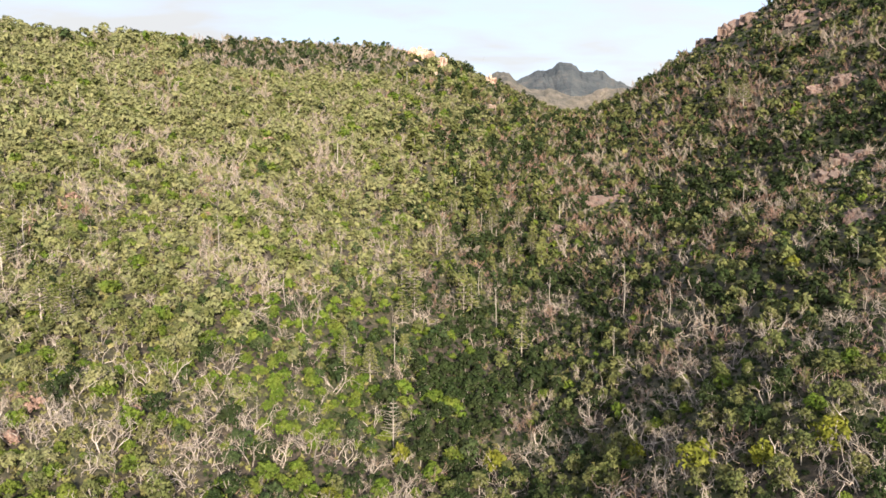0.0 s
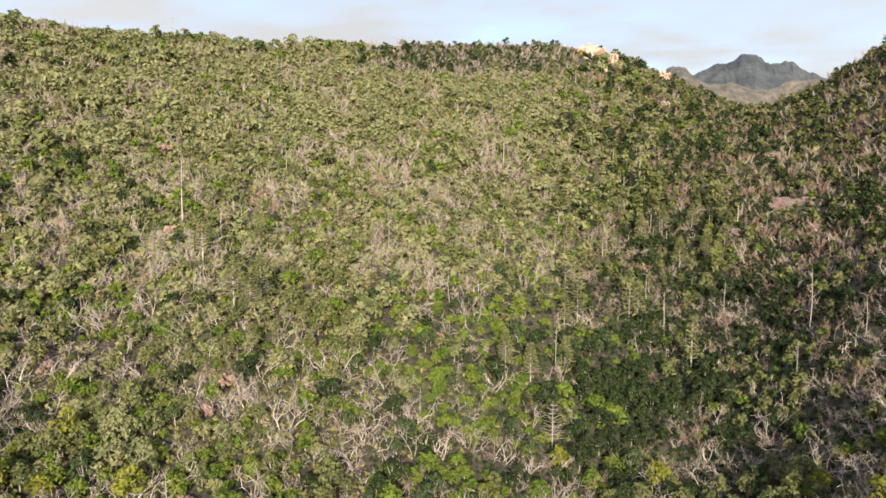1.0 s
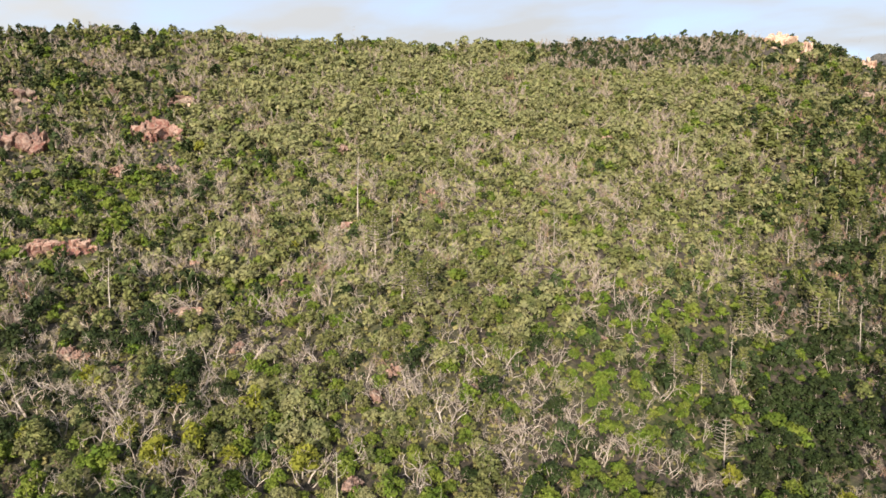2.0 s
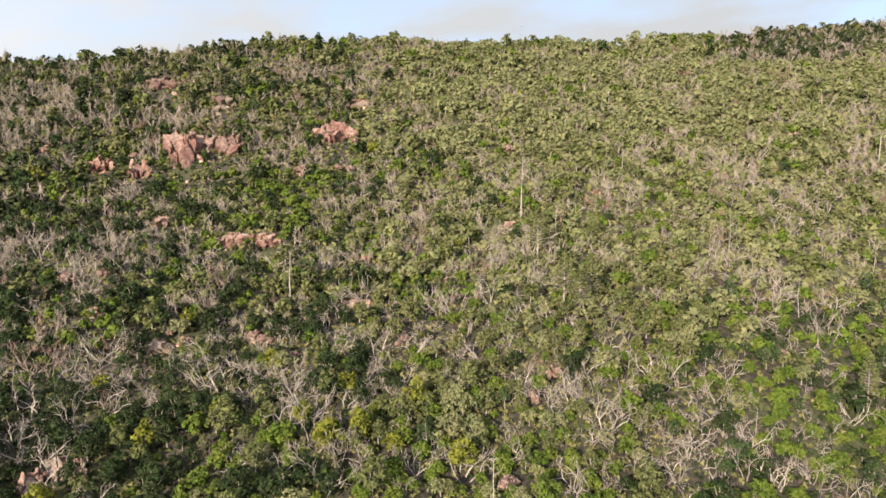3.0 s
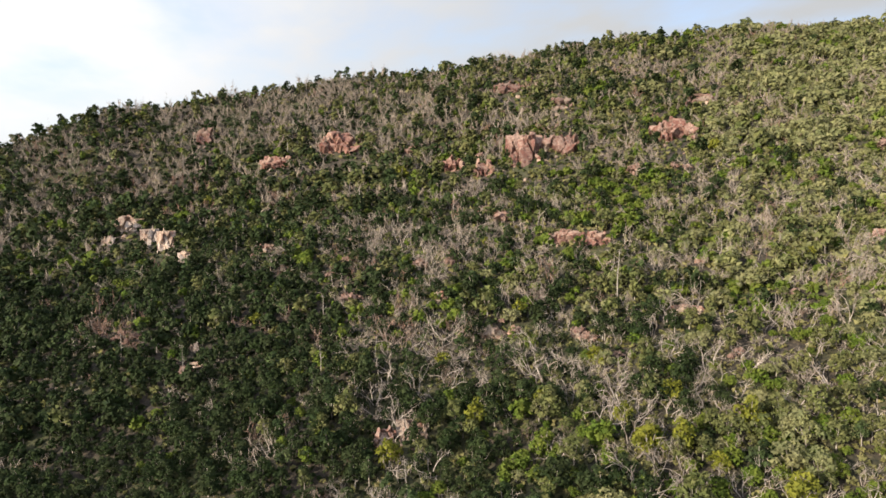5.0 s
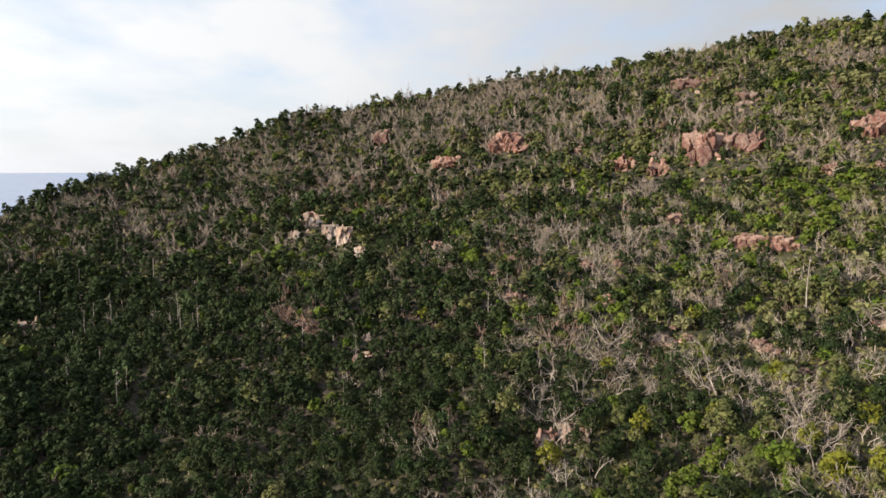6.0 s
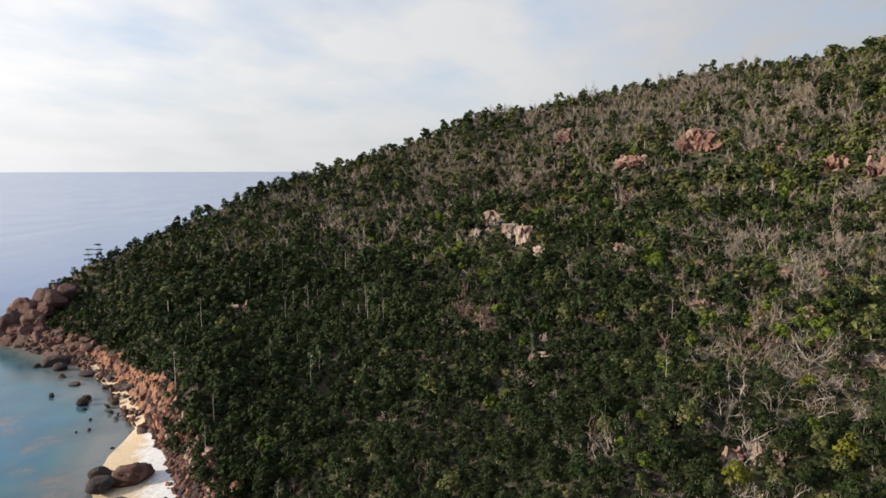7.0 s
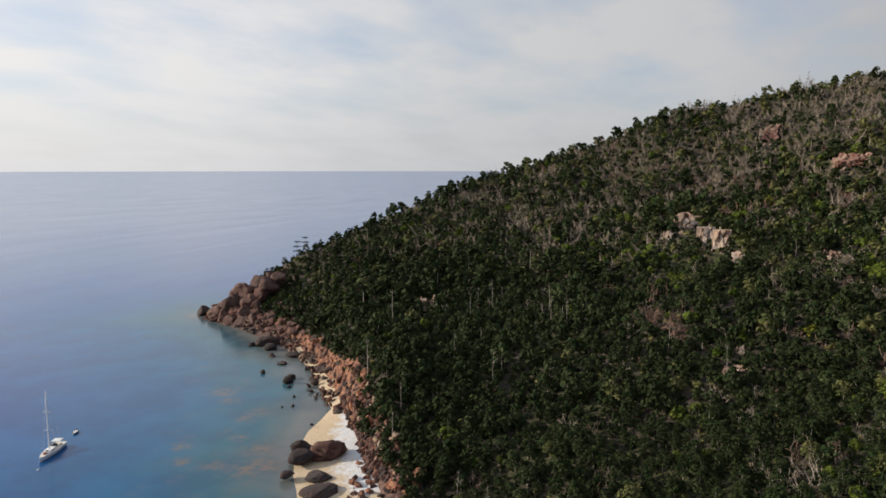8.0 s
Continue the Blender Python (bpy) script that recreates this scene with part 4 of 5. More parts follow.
LONE_BROWNED = [(31.8, -16.9, 1.15), (31.2, -16.6, 0.9), (91.3, -12.7, 0.8), (91.9, -12.4, 0.85), (92.4, -12.8, 0.75), (91.7, -13.1, 0.7), (24.6, -18.0, 0.7), (43.5, -14.0, 0.7)]
for kind, rows in (("wattle", LONE_WATTLES), ("blush", LONE_BROWNED), ("bleached", [(4.2, -22.2, 1.0)]), ("pine", LONE_PINES)):
    for az, e, size in rows:
        p, r = on_slope(az, e)
        settle(kind, p, r, size * (1.6 if kind == "wattle" else 1.0), True)
for az in (122.3, 121.6):
    r = float(np.interp(az, PROFILE[:, 0], PROFILE[:, 9])) - 2
    settle("tier", polar(az, r, float(ground_at(az, r))), r, 1.1, True)


def part(name, mesh, parent, label=""):
    ob = new(name, mesh)
    ob.parent = parent
    return tagged(ob, label)


def plant(kind, crown, woods):
    base = new(NAMES[kind])
    dry = kind in ("bare", "rust")
    tagged(part("brushwood" if dry else "crown", crown, base), kind="stuff" if dry else "")
    for wood in woods:
        part("limb" if dry else "trunk", wood, base)
    return tagged(base, LABELS[kind], "tree" if kind in ("gum", "olive", "dark", "forest", "pine", "snag", "tier", "bleached") else "shrub", NAMES[kind] + "s on the hillside")


def set_at(row):
    x, y, z, turn, size, tall = row
    return Matrix.LocRotScale((x, y, z), Euler((0, 0, turn)), (size, size, size * tall))


for kind, rows in single.items():
    first = []
    for crown, wood, *stems in PLANTS[kind][0]:
        first.append((mesh_of("crown", *crown, [LEAF[LEAF_OF[kind]]]), [mesh_of("wood", *w, [WOOD_OF[kind]]) for w in (stems[0] if stems else [wood])]))
    models = {}
    for n, row in enumerate(rows):
        k = n % len(first)
        if k not in models:
            models[k] = plant(kind, *first[k])
            models[k].matrix_basis = set_at(row)
        else:
            ob = copy_thing(models[k], Matrix())
            ob.matrix_basis = set_at(row)


def mass(kind, grade, rows, name, label):
    """Many plants of one kind as a single thicket."""
    rows = np.array(rows)
    variants = PLANTS[kind][grade]
    pick_of = np.arange(len(rows)) % len(variants)
    vs, fs, ms, k = [], [], [], 0
    for n, (crown, wood, *_) in enumerate(variants):
        mine = rows[pick_of == n]
        if not len(mine):
            continue
        if grade == 2:
            wood = (wood[0], wood[1][: 60 if kind in ("bare", "rust", "pine") else 8])
        for (v, f), slot in ((crown, 0), (wood, 1)):
            c, s = np.cos(mine[:, 3])[:, None], np.sin(mine[:, 3])[:, None]
            size, tall = mine[:, 4][:, None], mine[:, 5][:, None]
            x = (v[:, 0] * c - v[:, 1] * s) * size + mine[:, 0][:, None]
            y = (v[:, 0] * s + v[:, 1] * c) * size + mine[:, 1][:, None]
            z = v[:, 2] * size * tall + mine[:, 2][:, None]
            vs.append(np.stack([x, y, z], -1).reshape(-1, 3))
            fs.append((f[None] + (np.arange(len(mine)) * len(v))[:, None, None]).reshape(-1, 3) + k)
            ms.append(np.full(len(fs[-1]), slot))
            k += len(vs[-1])
    me = mesh_of(name, np.concatenate(vs), np.concatenate(fs), [LEAF[LEAF_OF[kind]], WOOD_OF[kind]], np.concatenate(ms))
    tagged(new(name, me), label, "scrub", kind="stuff")


MASS_NAMES = {"blush": "browned_scrub", "forest": "headland_wood", "gum": "gum_scrub", "olive": "shaded_gum_scrub", "shrub": "green_scrub", "dark": "dark_thicket", "wattle": "wattle_scrub", "bare": "dead_scrub", "pine": "pine_grove", "rust": "withered_scrub", "snag": "dead_trees"}
MASS_LABELS = {"blush": "low bushes with pinkish-brown dead leaves", "forest": "mid-green wood covering the headland slope", "gum": "olive gum scrub covering the hillside, paled for sunlight", "olive": "grey-green gum scrub covering the hillside, darkened for shade", "shrub": "fresh-green low shrubs covering the hillside",
               "dark": "dark-green closed thicket on the hillside, darkened further for shade", "wattle": "scattered yellow-green wattle bushes on the hillside",
               "bare": "grey leafless cyclone-stripped scrub on the hillside", "pine": "slim hoop pines standing in the gully",
               "rust": "rust-brown withered bushes on the hillside, browned also for shade", "snag": "pale bare trunks standing in the scrub"}
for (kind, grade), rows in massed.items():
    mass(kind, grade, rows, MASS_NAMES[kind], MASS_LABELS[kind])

# low undergrowth between the plants
# dark rows put shade into the gaps, pale rows put sunlight on the slope
low_rows = {"dry": [], "green": [], "shade": [], "pale": []}
r = 106.0
while r < 720:
    gap = 1.6 if r < 165 else 2.1 if r < 205 else 2.8 if r < 315 else 3.8 if r < 470 else 5.5
    a = np.arange(-34, 130 if r < 470 else 26, math.degrees(gap / r))
    a = a + rng.uniform(-0.5, 0.5, len(a)) * math.degrees(gap / r)
    rr = r + rng.uniform(-0.5, 0.5, len(a)) * gap
    z = ground_at(a, rr)
    ok = ((inland(a, rr) > 3.5) | (a < 108)) & (a < 125.5) & (z > np.where(a > 121, 4.5, 3.0)) & (rr < np.interp(a, PROFILE[:, 0], PROFILE[:, 9]) + 10) & (rr > np.interp(a, PROFILE[:, 0], PROFILE[:, 1]) - 8 + np.where(a > 112, 8.0, 0))
    for az, rad, h in zip(a[ok], rr[ok], z[ok]):
        p = polar(az, rad, h)
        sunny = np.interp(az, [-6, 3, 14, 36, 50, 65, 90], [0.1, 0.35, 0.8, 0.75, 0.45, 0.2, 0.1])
        if in_hilltop_shadow(az, math.degrees(math.atan2(h - EYE, rad)), p.x, p.y):
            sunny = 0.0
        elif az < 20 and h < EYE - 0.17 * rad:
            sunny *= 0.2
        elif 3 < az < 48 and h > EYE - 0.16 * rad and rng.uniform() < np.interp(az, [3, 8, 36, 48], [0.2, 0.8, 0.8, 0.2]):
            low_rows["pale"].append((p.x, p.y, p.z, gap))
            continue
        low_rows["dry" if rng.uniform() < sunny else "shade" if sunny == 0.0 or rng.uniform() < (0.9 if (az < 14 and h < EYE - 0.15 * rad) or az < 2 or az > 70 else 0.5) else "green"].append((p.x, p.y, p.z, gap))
    r += gap
for name, rows in low_rows.items():
    rows = np.array(rows)
    n = 8
    c = np.repeat(rows[:, :3], n, 0)
    g = np.repeat(rows[:, 3:], n, 0)
    d = ball_points(len(c), 0.5)
    c = c + d * g * ((0.42, 0.42, 0.40) if name == "dry" else (0.36, 0.36, 0.30)) * rng.uniform(0.4, 1.1, (len(c), 1))
    s = sprays(c, d, 1.0, 0.5)
    v = s[0].reshape(-1, 3, 3)
    m = v.mean(1, keepdims=True)
    v = (m + (v - m) * ((0.78 if name == "pale" else 0.46) * g[:, :, None])).reshape(-1, 3)
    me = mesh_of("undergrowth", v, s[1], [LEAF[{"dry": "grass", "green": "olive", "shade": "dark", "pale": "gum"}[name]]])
    tagged(new("undergrowth", me), "low dry undergrowth on the sunny slope, paled further for sunlight" if name in ("dry", "pale") else "low grey-green undergrowth between the trees, darkened in places for shade", "undergrowth", kind="stuff")

# ---- rocks ----


def rock_mesh(seed, mat, cuts=11, squash=1.0, detail=3, rough=1.0):
    """A weathered granite block: a ball cut flat by joints, then roughened."""
    r = random.Random(seed)
    bm = bmesh.new()
    bmesh.ops.create_icosphere(bm, subdivisions=detail, radius=1.0)
    planes = []
    for _ in range(cuts):
        d = Vector((r.gauss(0, 1), r.gauss(0, 1), r.gauss(0, 0.8))).normalized()
        planes.append((d, r.uniform(0.45, 0.8)))
    for v in bm.verts:
        for d, k in planes:
            over = v.co.dot(d) - k
            if over > 0:
                v.co -= d * over * 0.92
        n = noise.fractal(v.co * 1.7 + Vector((seed * 3.1, 0, 0)), 1.0, 2.0, 4)
        crack = abs(noise.noise(v.co * 2.6 + Vector((0, seed * 1.7, 0))))
        v.co *= 1 + rough * (0.13 * n - 0.22 * max(0, 0.16 - crack) / 0.16)
        v.co.z *= squash
    me = bpy.data.meshes.new("rock")
    bm.to_mesh(me)
    bm.free()
    me.materials.append(mat)
    me.polygons.foreach_set("use_smooth", np.full(len(me.polygons), False))
    return me


def rock_face(seed, half_w, half_h, proud, mats):
    """Granite bared on a slope: a patch split by joints into tilted faces, steep at its foot and sunk at its rim. x across, y up the slope, z out of it."""
    r = random.Random(seed)
    cols = 34
    rows = int(min(34, max(12, 34 * half_h / half_w)))
    cells = [(r.uniform(-1, 1), r.uniform(-1, 1), r.uniform(0.35, 1.0), r.uniform(-0.55, 0.55), r.uniform(-0.75, 0.35)) for _ in range(r.randint(7, 11))]
    cells = [(*c, 1 if c[1] + r.uniform(-0.5, 0.5) > 0.25 else 0) for c in cells]
    verts, kinds = [], []
    for i in range(rows):
        for j in range(cols):
            u, v = 2.3 * j / (cols - 1) - 1.15, 2.3 * i / (rows - 1) - 1.15
            wob = Vector((u * 2.1, v * 2.1, seed * 1.3))
            uu, vv = u + 0.16 * noise.noise(wob), v + 0.16 * noise.noise(wob + Vector((9, 0, 0)))
            near = sorted((((uu - c[0]) * 1.25) ** 2 + ((vv - c[1]) * 0.9) ** 2, k) for k, c in enumerate(cells))
            c = cells[near[0][1]]
            gap = math.sqrt(near[1][0]) - math.sqrt(near[0][0])
            edge = 1 - (abs(u) ** 2.4 + abs(v) ** 2.4) ** (1 / 2.4) + 0.5 * noise.noise(wob * 1.4 + Vector((0, 5, 0)))
            hold = min(1.0, max(0.0, edge / 0.16))
            h = c[2] + c[3] * (uu - c[0]) + c[4] * (vv - c[1]) - 0.8 * max(0.0, 0.08 - gap) / 0.08
            h += 0.07 * noise.fractal(wob * 1.7, 1.0, 2.0, 4)
            verts.append((u * half_w, v * half_h, proud * (max(0.12, h) * hold * (3 - 2 * hold) * hold - 0.6 * (1 - hold))))
            kinds.append(c[5])
    k = (np.arange(rows - 1)[:, None] * cols + np.arange(cols - 1)).ravel()
    return mesh_of("face", verts, np.stack([k, k + 1, k + cols + 1, k + cols], 1), mats, np.array(kinds)[k], False)


PALE = [rock_mesh(20 + n, ROCK_PALE, 13) for n in range(5)]
SLAB = [rock_mesh(10 + n, ROCK_SLAB, 13) for n in range(4)]
SHORE = [rock_mesh(40 + n, ROCK_SHORE, 13) for n in range(6)]
WET = [rock_mesh(60 + n, ROCK_WET, 4, 0.85, 4, 0.5) for n in range(4)]
for me in WET:
    me.polygons.foreach_set("use_smooth", np.full(len(me.polygons), True))
POINT = [rock_mesh(90 + n, ROCK_POINT, 7, 1.0, 4, 0.5) for n in range(5)]
DOME = rock_mesh(70, ROCK_DOME, 2, 0.85, 4)
for me in POINT + [DOME]:
    me.polygons.foreach_set("use_smooth", np.full(len(me.polygons), True))
BANK = [rock_mesh(80 + n, ROCK_BANK, 14) for n in range(5)]
rock_rng = random.Random(8)


def boulder(name, mesh, place, size, label, group, turn=None, sink=0.3, lean=0.0):
    ob = new(name, mesh)
    ob.matrix_basis = Matrix.LocRotScale(place + Vector((0, 0, size[2] * (0.5 - sink))),
                                         Euler((rock_rng.uniform(-lean, lean), rock_rng.uniform(-lean, lean), rock_rng.uniform(0, 6.28) if turn is None else turn)), Vector(size) * 0.5 * 1.15)
    return tagged(ob, label, "rock", group)


def outcrop(az, elevation, wide, high, mats, rubble, label, steep=0.55):
    """A jointed rock face as wide and high in degrees as it looks from the drone, with a few loose blocks."""
    base = new("rock_outcrop")
    centre, r0 = on_slope(az, elevation)
    low, high_end = on_slope(az, elevation - 0.5 * high)[0], on_slope(az, elevation + 0.5 * high)[0]
    foot = low
    base.matrix_basis = Matrix.Translation(foot)
    unit = r0 * math.tan(radians(1))
    across = Vector((math.cos(radians(az)), math.sin(radians(az)), 0))
    climb = high_end - low
    # where the crest cuts the face short, it stands steep
    if climb.length < 0.2 * unit * high or climb.length > 2.6 * unit * high:
        climb = polar(az, 0.8, 0.6) * unit * high
        low, high_end = centre - 0.3 * climb, centre + 0.3 * climb
    rise = climb.normalized()
    # the rock stands steeper than the slope it breaks through
    rise = (rise + Vector((0, 0, steep))).normalized()
    way = across.cross(rise).normalized()
    half_w, half_h = 0.5 * unit * wide * 1.05, 0.5 * unit * high * 1.15 / max(0.5, rise.dot(Vector((0, 0, 1))) + 0.12)
    mesh = rock_face(rock_rng.randrange(9999), half_w, half_h, (0.4 + 0.72 * steep) * min(half_w, half_h), mats)
    spin = Matrix((across, rise, way)).transposed()
    part("face", mesh, base).matrix_basis = Matrix.LocRotScale(0.5 * (low + high_end) - foot + way * 0.2, spin.to_quaternion(), None)
    for _ in range(3 + round(2.2 * wide)):
        size = unit * rock_rng.uniform(0.06, 0.2) * min(1.3, wide)
        p, _ = on_slope(az + rock_rng.uniform(-0.62, 0.62) * wide, elevation + rock_rng.uniform(-0.62, 0.3) * high)
        turn = Euler((rock_rng.uniform(-0.5, 0.5), rock_rng.uniform(-0.5, 0.5), rock_rng.uniform(0, 6.28)))
        part("block", rubble[rock_rng.randrange(4)], base).matrix_basis = Matrix.LocRotScale(p - foot + Vector((0, 0, size * 0.3)), turn, (size, size * 0.8, size * rock_rng.uniform(0.6, 1.1)))
    tagged(base, label, "rock", "granite outcrops on the hillside")


for rows, mats, rubble, label in ((FACE_ROCKS, [ROCK_RED, ROCK_RED_PALE], PALE, "red-stained granite outcrop among the scrub"), (PALE_ROCKS, [ROCK_PALE, ROCK_RED_PALE], PALE, "pale cream granite boulder among the scrub"),
                                  (CLIFF_ROCKS, [ROCK_CLIFF, ROCK_PALE], PALE, "tall cream and brown granite block on the dark slope"), (VALLEY_ROCKS, [ROCK_PALE, ROCK_PALE], PALE, "sunlit pale granite knob on the ridge"),
                                  (SPUR_ROCKS, [ROCK_SLAB, ROCK_SLAB], SLAB, "flat dull red-brown granite slab on the spur")):
    for row in rows:
        outcrop(*row, mats, rubble, label, 0.0 if rubble is SLAB else 0.55)

# ---- beach and shore ----
SAND, dt, db = material("beach_sand")
s_fine = noise_of(dt, 1.6, 6.0)
s_tone = ramp(dt, [(0.35, (0.47, 0.36, 0.235)), (0.65, (0.59, 0.47, 0.325))], s_fine.outputs["Fac"])
wash = dt.nodes.new("ShaderNodeAttribute")
wash.attribute_name = "shingle"
edge_noise = noise_of(dt, 0.35, 5.0, 0.65)
added = dt.nodes.new("ShaderNodeMath")
added.operation = "MULTIPLY_ADD"
dt.links.new(edge_noise.outputs["Fac"], added.inputs[0])
added.inputs[1].default_value = 0.7
dt.links.new(wash.outputs["Fac"], added.inputs[2])
w_mask = ramp(dt, [(0.72, (0, 0, 0)), (0.84, (1, 1, 1))], added.outputs[0])
white_tone = ramp(dt, [(0.3, (0.52, 0.52, 0.52)), (0.6, (0.70, 0.70, 0.70))], noise_of(dt, 0.8, 6.0, 0.7).outputs["Fac"])
dt.links.new(mixed(dt, s_tone.outputs["Color"], white_tone.outputs["Color"], w_mask.outputs["Color"]), db.inputs["Base Color"])
db.inputs["Roughness"].default_value = 0.9
bumped(dt, db, s_fine.outputs["Fac"], 0.3, 0.1)


def beach(name, label, ranges, left, right, rise):
    """Sand between a water line and a back line, both by bearing along the range."""
    rows, cols = 60, 24
    shingle = []
    def place(i, j):
        rr = ranges[0] + (ranges[-1] - ranges[0]) * i / (rows - 1)
        a0, a1 = np.interp(rr, ranges, left), np.interp(rr, ranges, right)
        u = j / (cols - 1)
        p = polar(a0 + (a1 - a0) * u, rr)
        shingle.append(u * 0.69 * min(1, max(0, (rr - 164) / 12)) * min(1, max(0, (243 - rr) / 12)) if name == "beach" else 0)
        z = -0.5 + (rise + 0.5) * u ** 0.8 + 0.25 * noise.noise((p.x / 7, p.y / 7, 0)) * u
        return (p.x, p.y, z)
    me = sheet(name, rows, cols, place, [SAND])
    me.attributes.new("shingle", "FLOAT", "POINT").data.foreach_set("value", np.array(shingle, np.float32))
    return tagged(new(name, me), label, "beach", kind="structure")


beach("beach", "small golden sand beach with white coral shingle behind", [150, 168, 178, 190, 200, 207, 215, 222, 233, 243], [123.4, 123.6, 123.8, 124.1, 123.9, 123.6, 122.9, 122.4, 121.0, 119.9], [115.5, 115.7, 115.9, 116.0, 116.4, 116.7, 117.2, 117.5, 118.0, 118.9], 2.1)
beach("cove_sand", "strip of sand between the shore boulders", [238, 248, 265, 290, 310, 335, 352], [119.7, 120.2, 120.9, 121.5, 122.5, 123.9, 124.2], [118.0, 118.1, 118.4, 119.0, 120.0, 121.6, 122.9], 3.0)

# big boulders on the sand and along the water: x, y, width, height
BEACH_BOULDERS = [(-172, -100, 8.4, 6.6), (-166, -106, 7.8, 4.4), (-174, -110, 5.4, 3.6), (-159, -96, 7.4, 2.2), (-151, -90, 9.0, 2.6), (-156, -104, 3.8, 2.4), (-193, -118, 1.1, 0.8)]
for n, (x, y, w, h) in enumerate(BEACH_BOULDERS):
    boulder("beach_boulder", DOME if n == 0 else WET[n % 4], Vector((x, y, 0.6)), (w * 1.12, w * 0.85, h * 1.1), "large red-brown domed boulder on the sand" if n == 0 else "large dark rounded boulder on the sand", "boulders on the beach", radians(120), 0.2)
SEA_STONES = [(-236, -154, 4.4, 1.9), (-231, -152, 4.4, 2.6), (-239, -169, 2.7, 1.5), (-253, -169, 4.8, 1.3), (-275, -200, 3.4, 1.7), (-311, -232, 3.8, 1.6), (-206, -138, 0.9, 0.6), (-208, -135, 1.4, 0.9),
              (-279, -195, 10.5, 4.2), (-272, -188, 6.0, 3.0), (-262, -180, 3.0, 1.6), (-325, -269, 8.6, 5.4), (-300, -218, 3.0, 1.4), (-217, -140, 1.2, 0.8), (-226, -148, 1.6, 1.0)]
for n, (x, y, w, h) in enumerate(SEA_STONES):
    boulder("sea_rock", WET[n % 4], Vector((x, y, 0)), (w, w * 0.8, h * 1.5), "dark wet rock standing in the shallow water", "rocks in the shallows")
for n in range(60):
    az = rock_rng.uniform(122.5, 129.0)
    r = float(np.interp(az, PROFILE[:, 0], PROFILE[:, 1])) + rock_rng.uniform(-6, 12)
    p = polar(az, r)
    w = rock_rng.uniform(2.0, 6.5)
    boulder("shore_rock", SHORE[n % 6], Vector((p.x, p.y, max(0.2, height_at(p.x, p.y)))), (w * 1.3, w, w * 0.8), "dark red-brown rock tumbled below the point", "tumbled rocks along the shore")
for n in range(30):
    az = rock_rng.uniform(123.6, 129.4)
    r = float(np.interp(az, PROFILE[:, 0], PROFILE[:, 9])) + rock_rng.uniform(-8, 3)
    p = polar(az, r)
    w = rock_rng.uniform(2.2, 5.5)
    boulder("point_boulder", (POINT + SHORE)[n % 11], Vector((p.x, p.y, height_at(p.x, p.y))), (w * 1.2, w, w * 0.75), "rounded dark red-brown boulder along the point", "boulders of the point")
POINT_ROCKS = [(128.2, 408, 12, 11, 1), (127.35, 404, 16, 15, 4), (126.5, 405, 18, 15, 8), (125.5, 406, 15, 11, 15), (127.9, 400, 12, 8, 1), (126.9, 396, 14, 10, 3), (126.0, 396, 14, 11, 7), (125.2, 397, 13, 10, 12), (124.5, 400, 13, 9, 17), (123.8, 402, 10, 8, 20), (128.7, 408, 12, 9, 0),
               (126.8, 386, 13, 6, 0), (125.8, 384, 12, 8, 1), (125.0, 380, 13, 8, 2), (124.3, 376, 11, 8, 4), (123.6, 370, 11, 7, 4), (122.8, 364, 9, 7, 5), (124.4, 364, 10, 5, 0), (127.6, 392, 9, 6, 0), (125.6, 392, 9, 7, 7), (126.5, 391, 9, 6, 4)]
for n, (az, r, w, h, z) in enumerate(POINT_ROCKS):
    boulder("point_boulder", (POINT + SHORE[:3])[n % 8], polar(az, r, z), (w * 0.85, w * 0.75, h * 1.1), "huge rounded red-brown boulder at the point", "boulders of the point", None, 0.3)
# tumbled rocks along the foot of the slope
def along_shore(u, side):
    k = np.arange(len(SHORE_LINE))
    az, r = np.interp(u, k, SHORE_LINE[:, 0]), np.interp(u, k, SHORE_LINE[:, 1])
    p = polar(az + math.degrees(side / r), r)
    return Vector((p.x, p.y, max(height_at(p.x, p.y), 0.4)))


def bank_place(i, j):
    p = along_shore(3.0 + i * 5.5 / 169, 1.0 - 9.0 * j / 21)
    lump = noise.fractal((p.x / 4.0, p.y / 4.0, p.z / 3.0), 0.8, 2.0, 6)
    return (p.x, p.y, p.z + (1.4 + 2.2 * lump) * math.sin(math.pi * min(1, 0.1 + j / 21)) - 0.3)


tagged(new("eroded_bank", sheet("eroded_bank", 170, 22, bank_place, [ROCK_BANK], False)), "eroded orange rock bank above the shore", "bank", kind="structure")
for n in range(340):
    u = rock_rng.uniform(0, len(SHORE_LINE) - 1)
    side = rock_rng.uniform(-6, 9) if u > 4.2 else rock_rng.uniform(-5, 3) if u > 2 else rock_rng.uniform(-4, 5)
    p = along_shore(u, side)
    w = rock_rng.uniform(1.0, 3.0) * (2.1 if rock_rng.random() < 0.22 else 1)
    low = side > 6 or rock_rng.random() < 0.3
    if u > 4.2 and side > -1 and noise.noise((p.x / 8, p.y / 8, 5.0)) < -0.06:
        continue
    mesh = (WET if low else SHORE)[n % (4 if low else 6)]
    boulder("shore_rock", mesh, p, (w * rock_rng.uniform(1, 1.5), w * rock_rng.uniform(0.7, 1.1), w * rock_rng.uniform(0.5, 0.85)),
            "dark tumbled shore rock by the water" if low else "rusty red tumbled rock at the foot of the slope", "tumbled rocks along the shore", lean=0.5)
# shingle and broken stone between the boulders, too many to count
RUBBLE, rt, rb = material("broken_shore_stone")
each = rt.nodes.new("ShaderNodeNewGeometry")
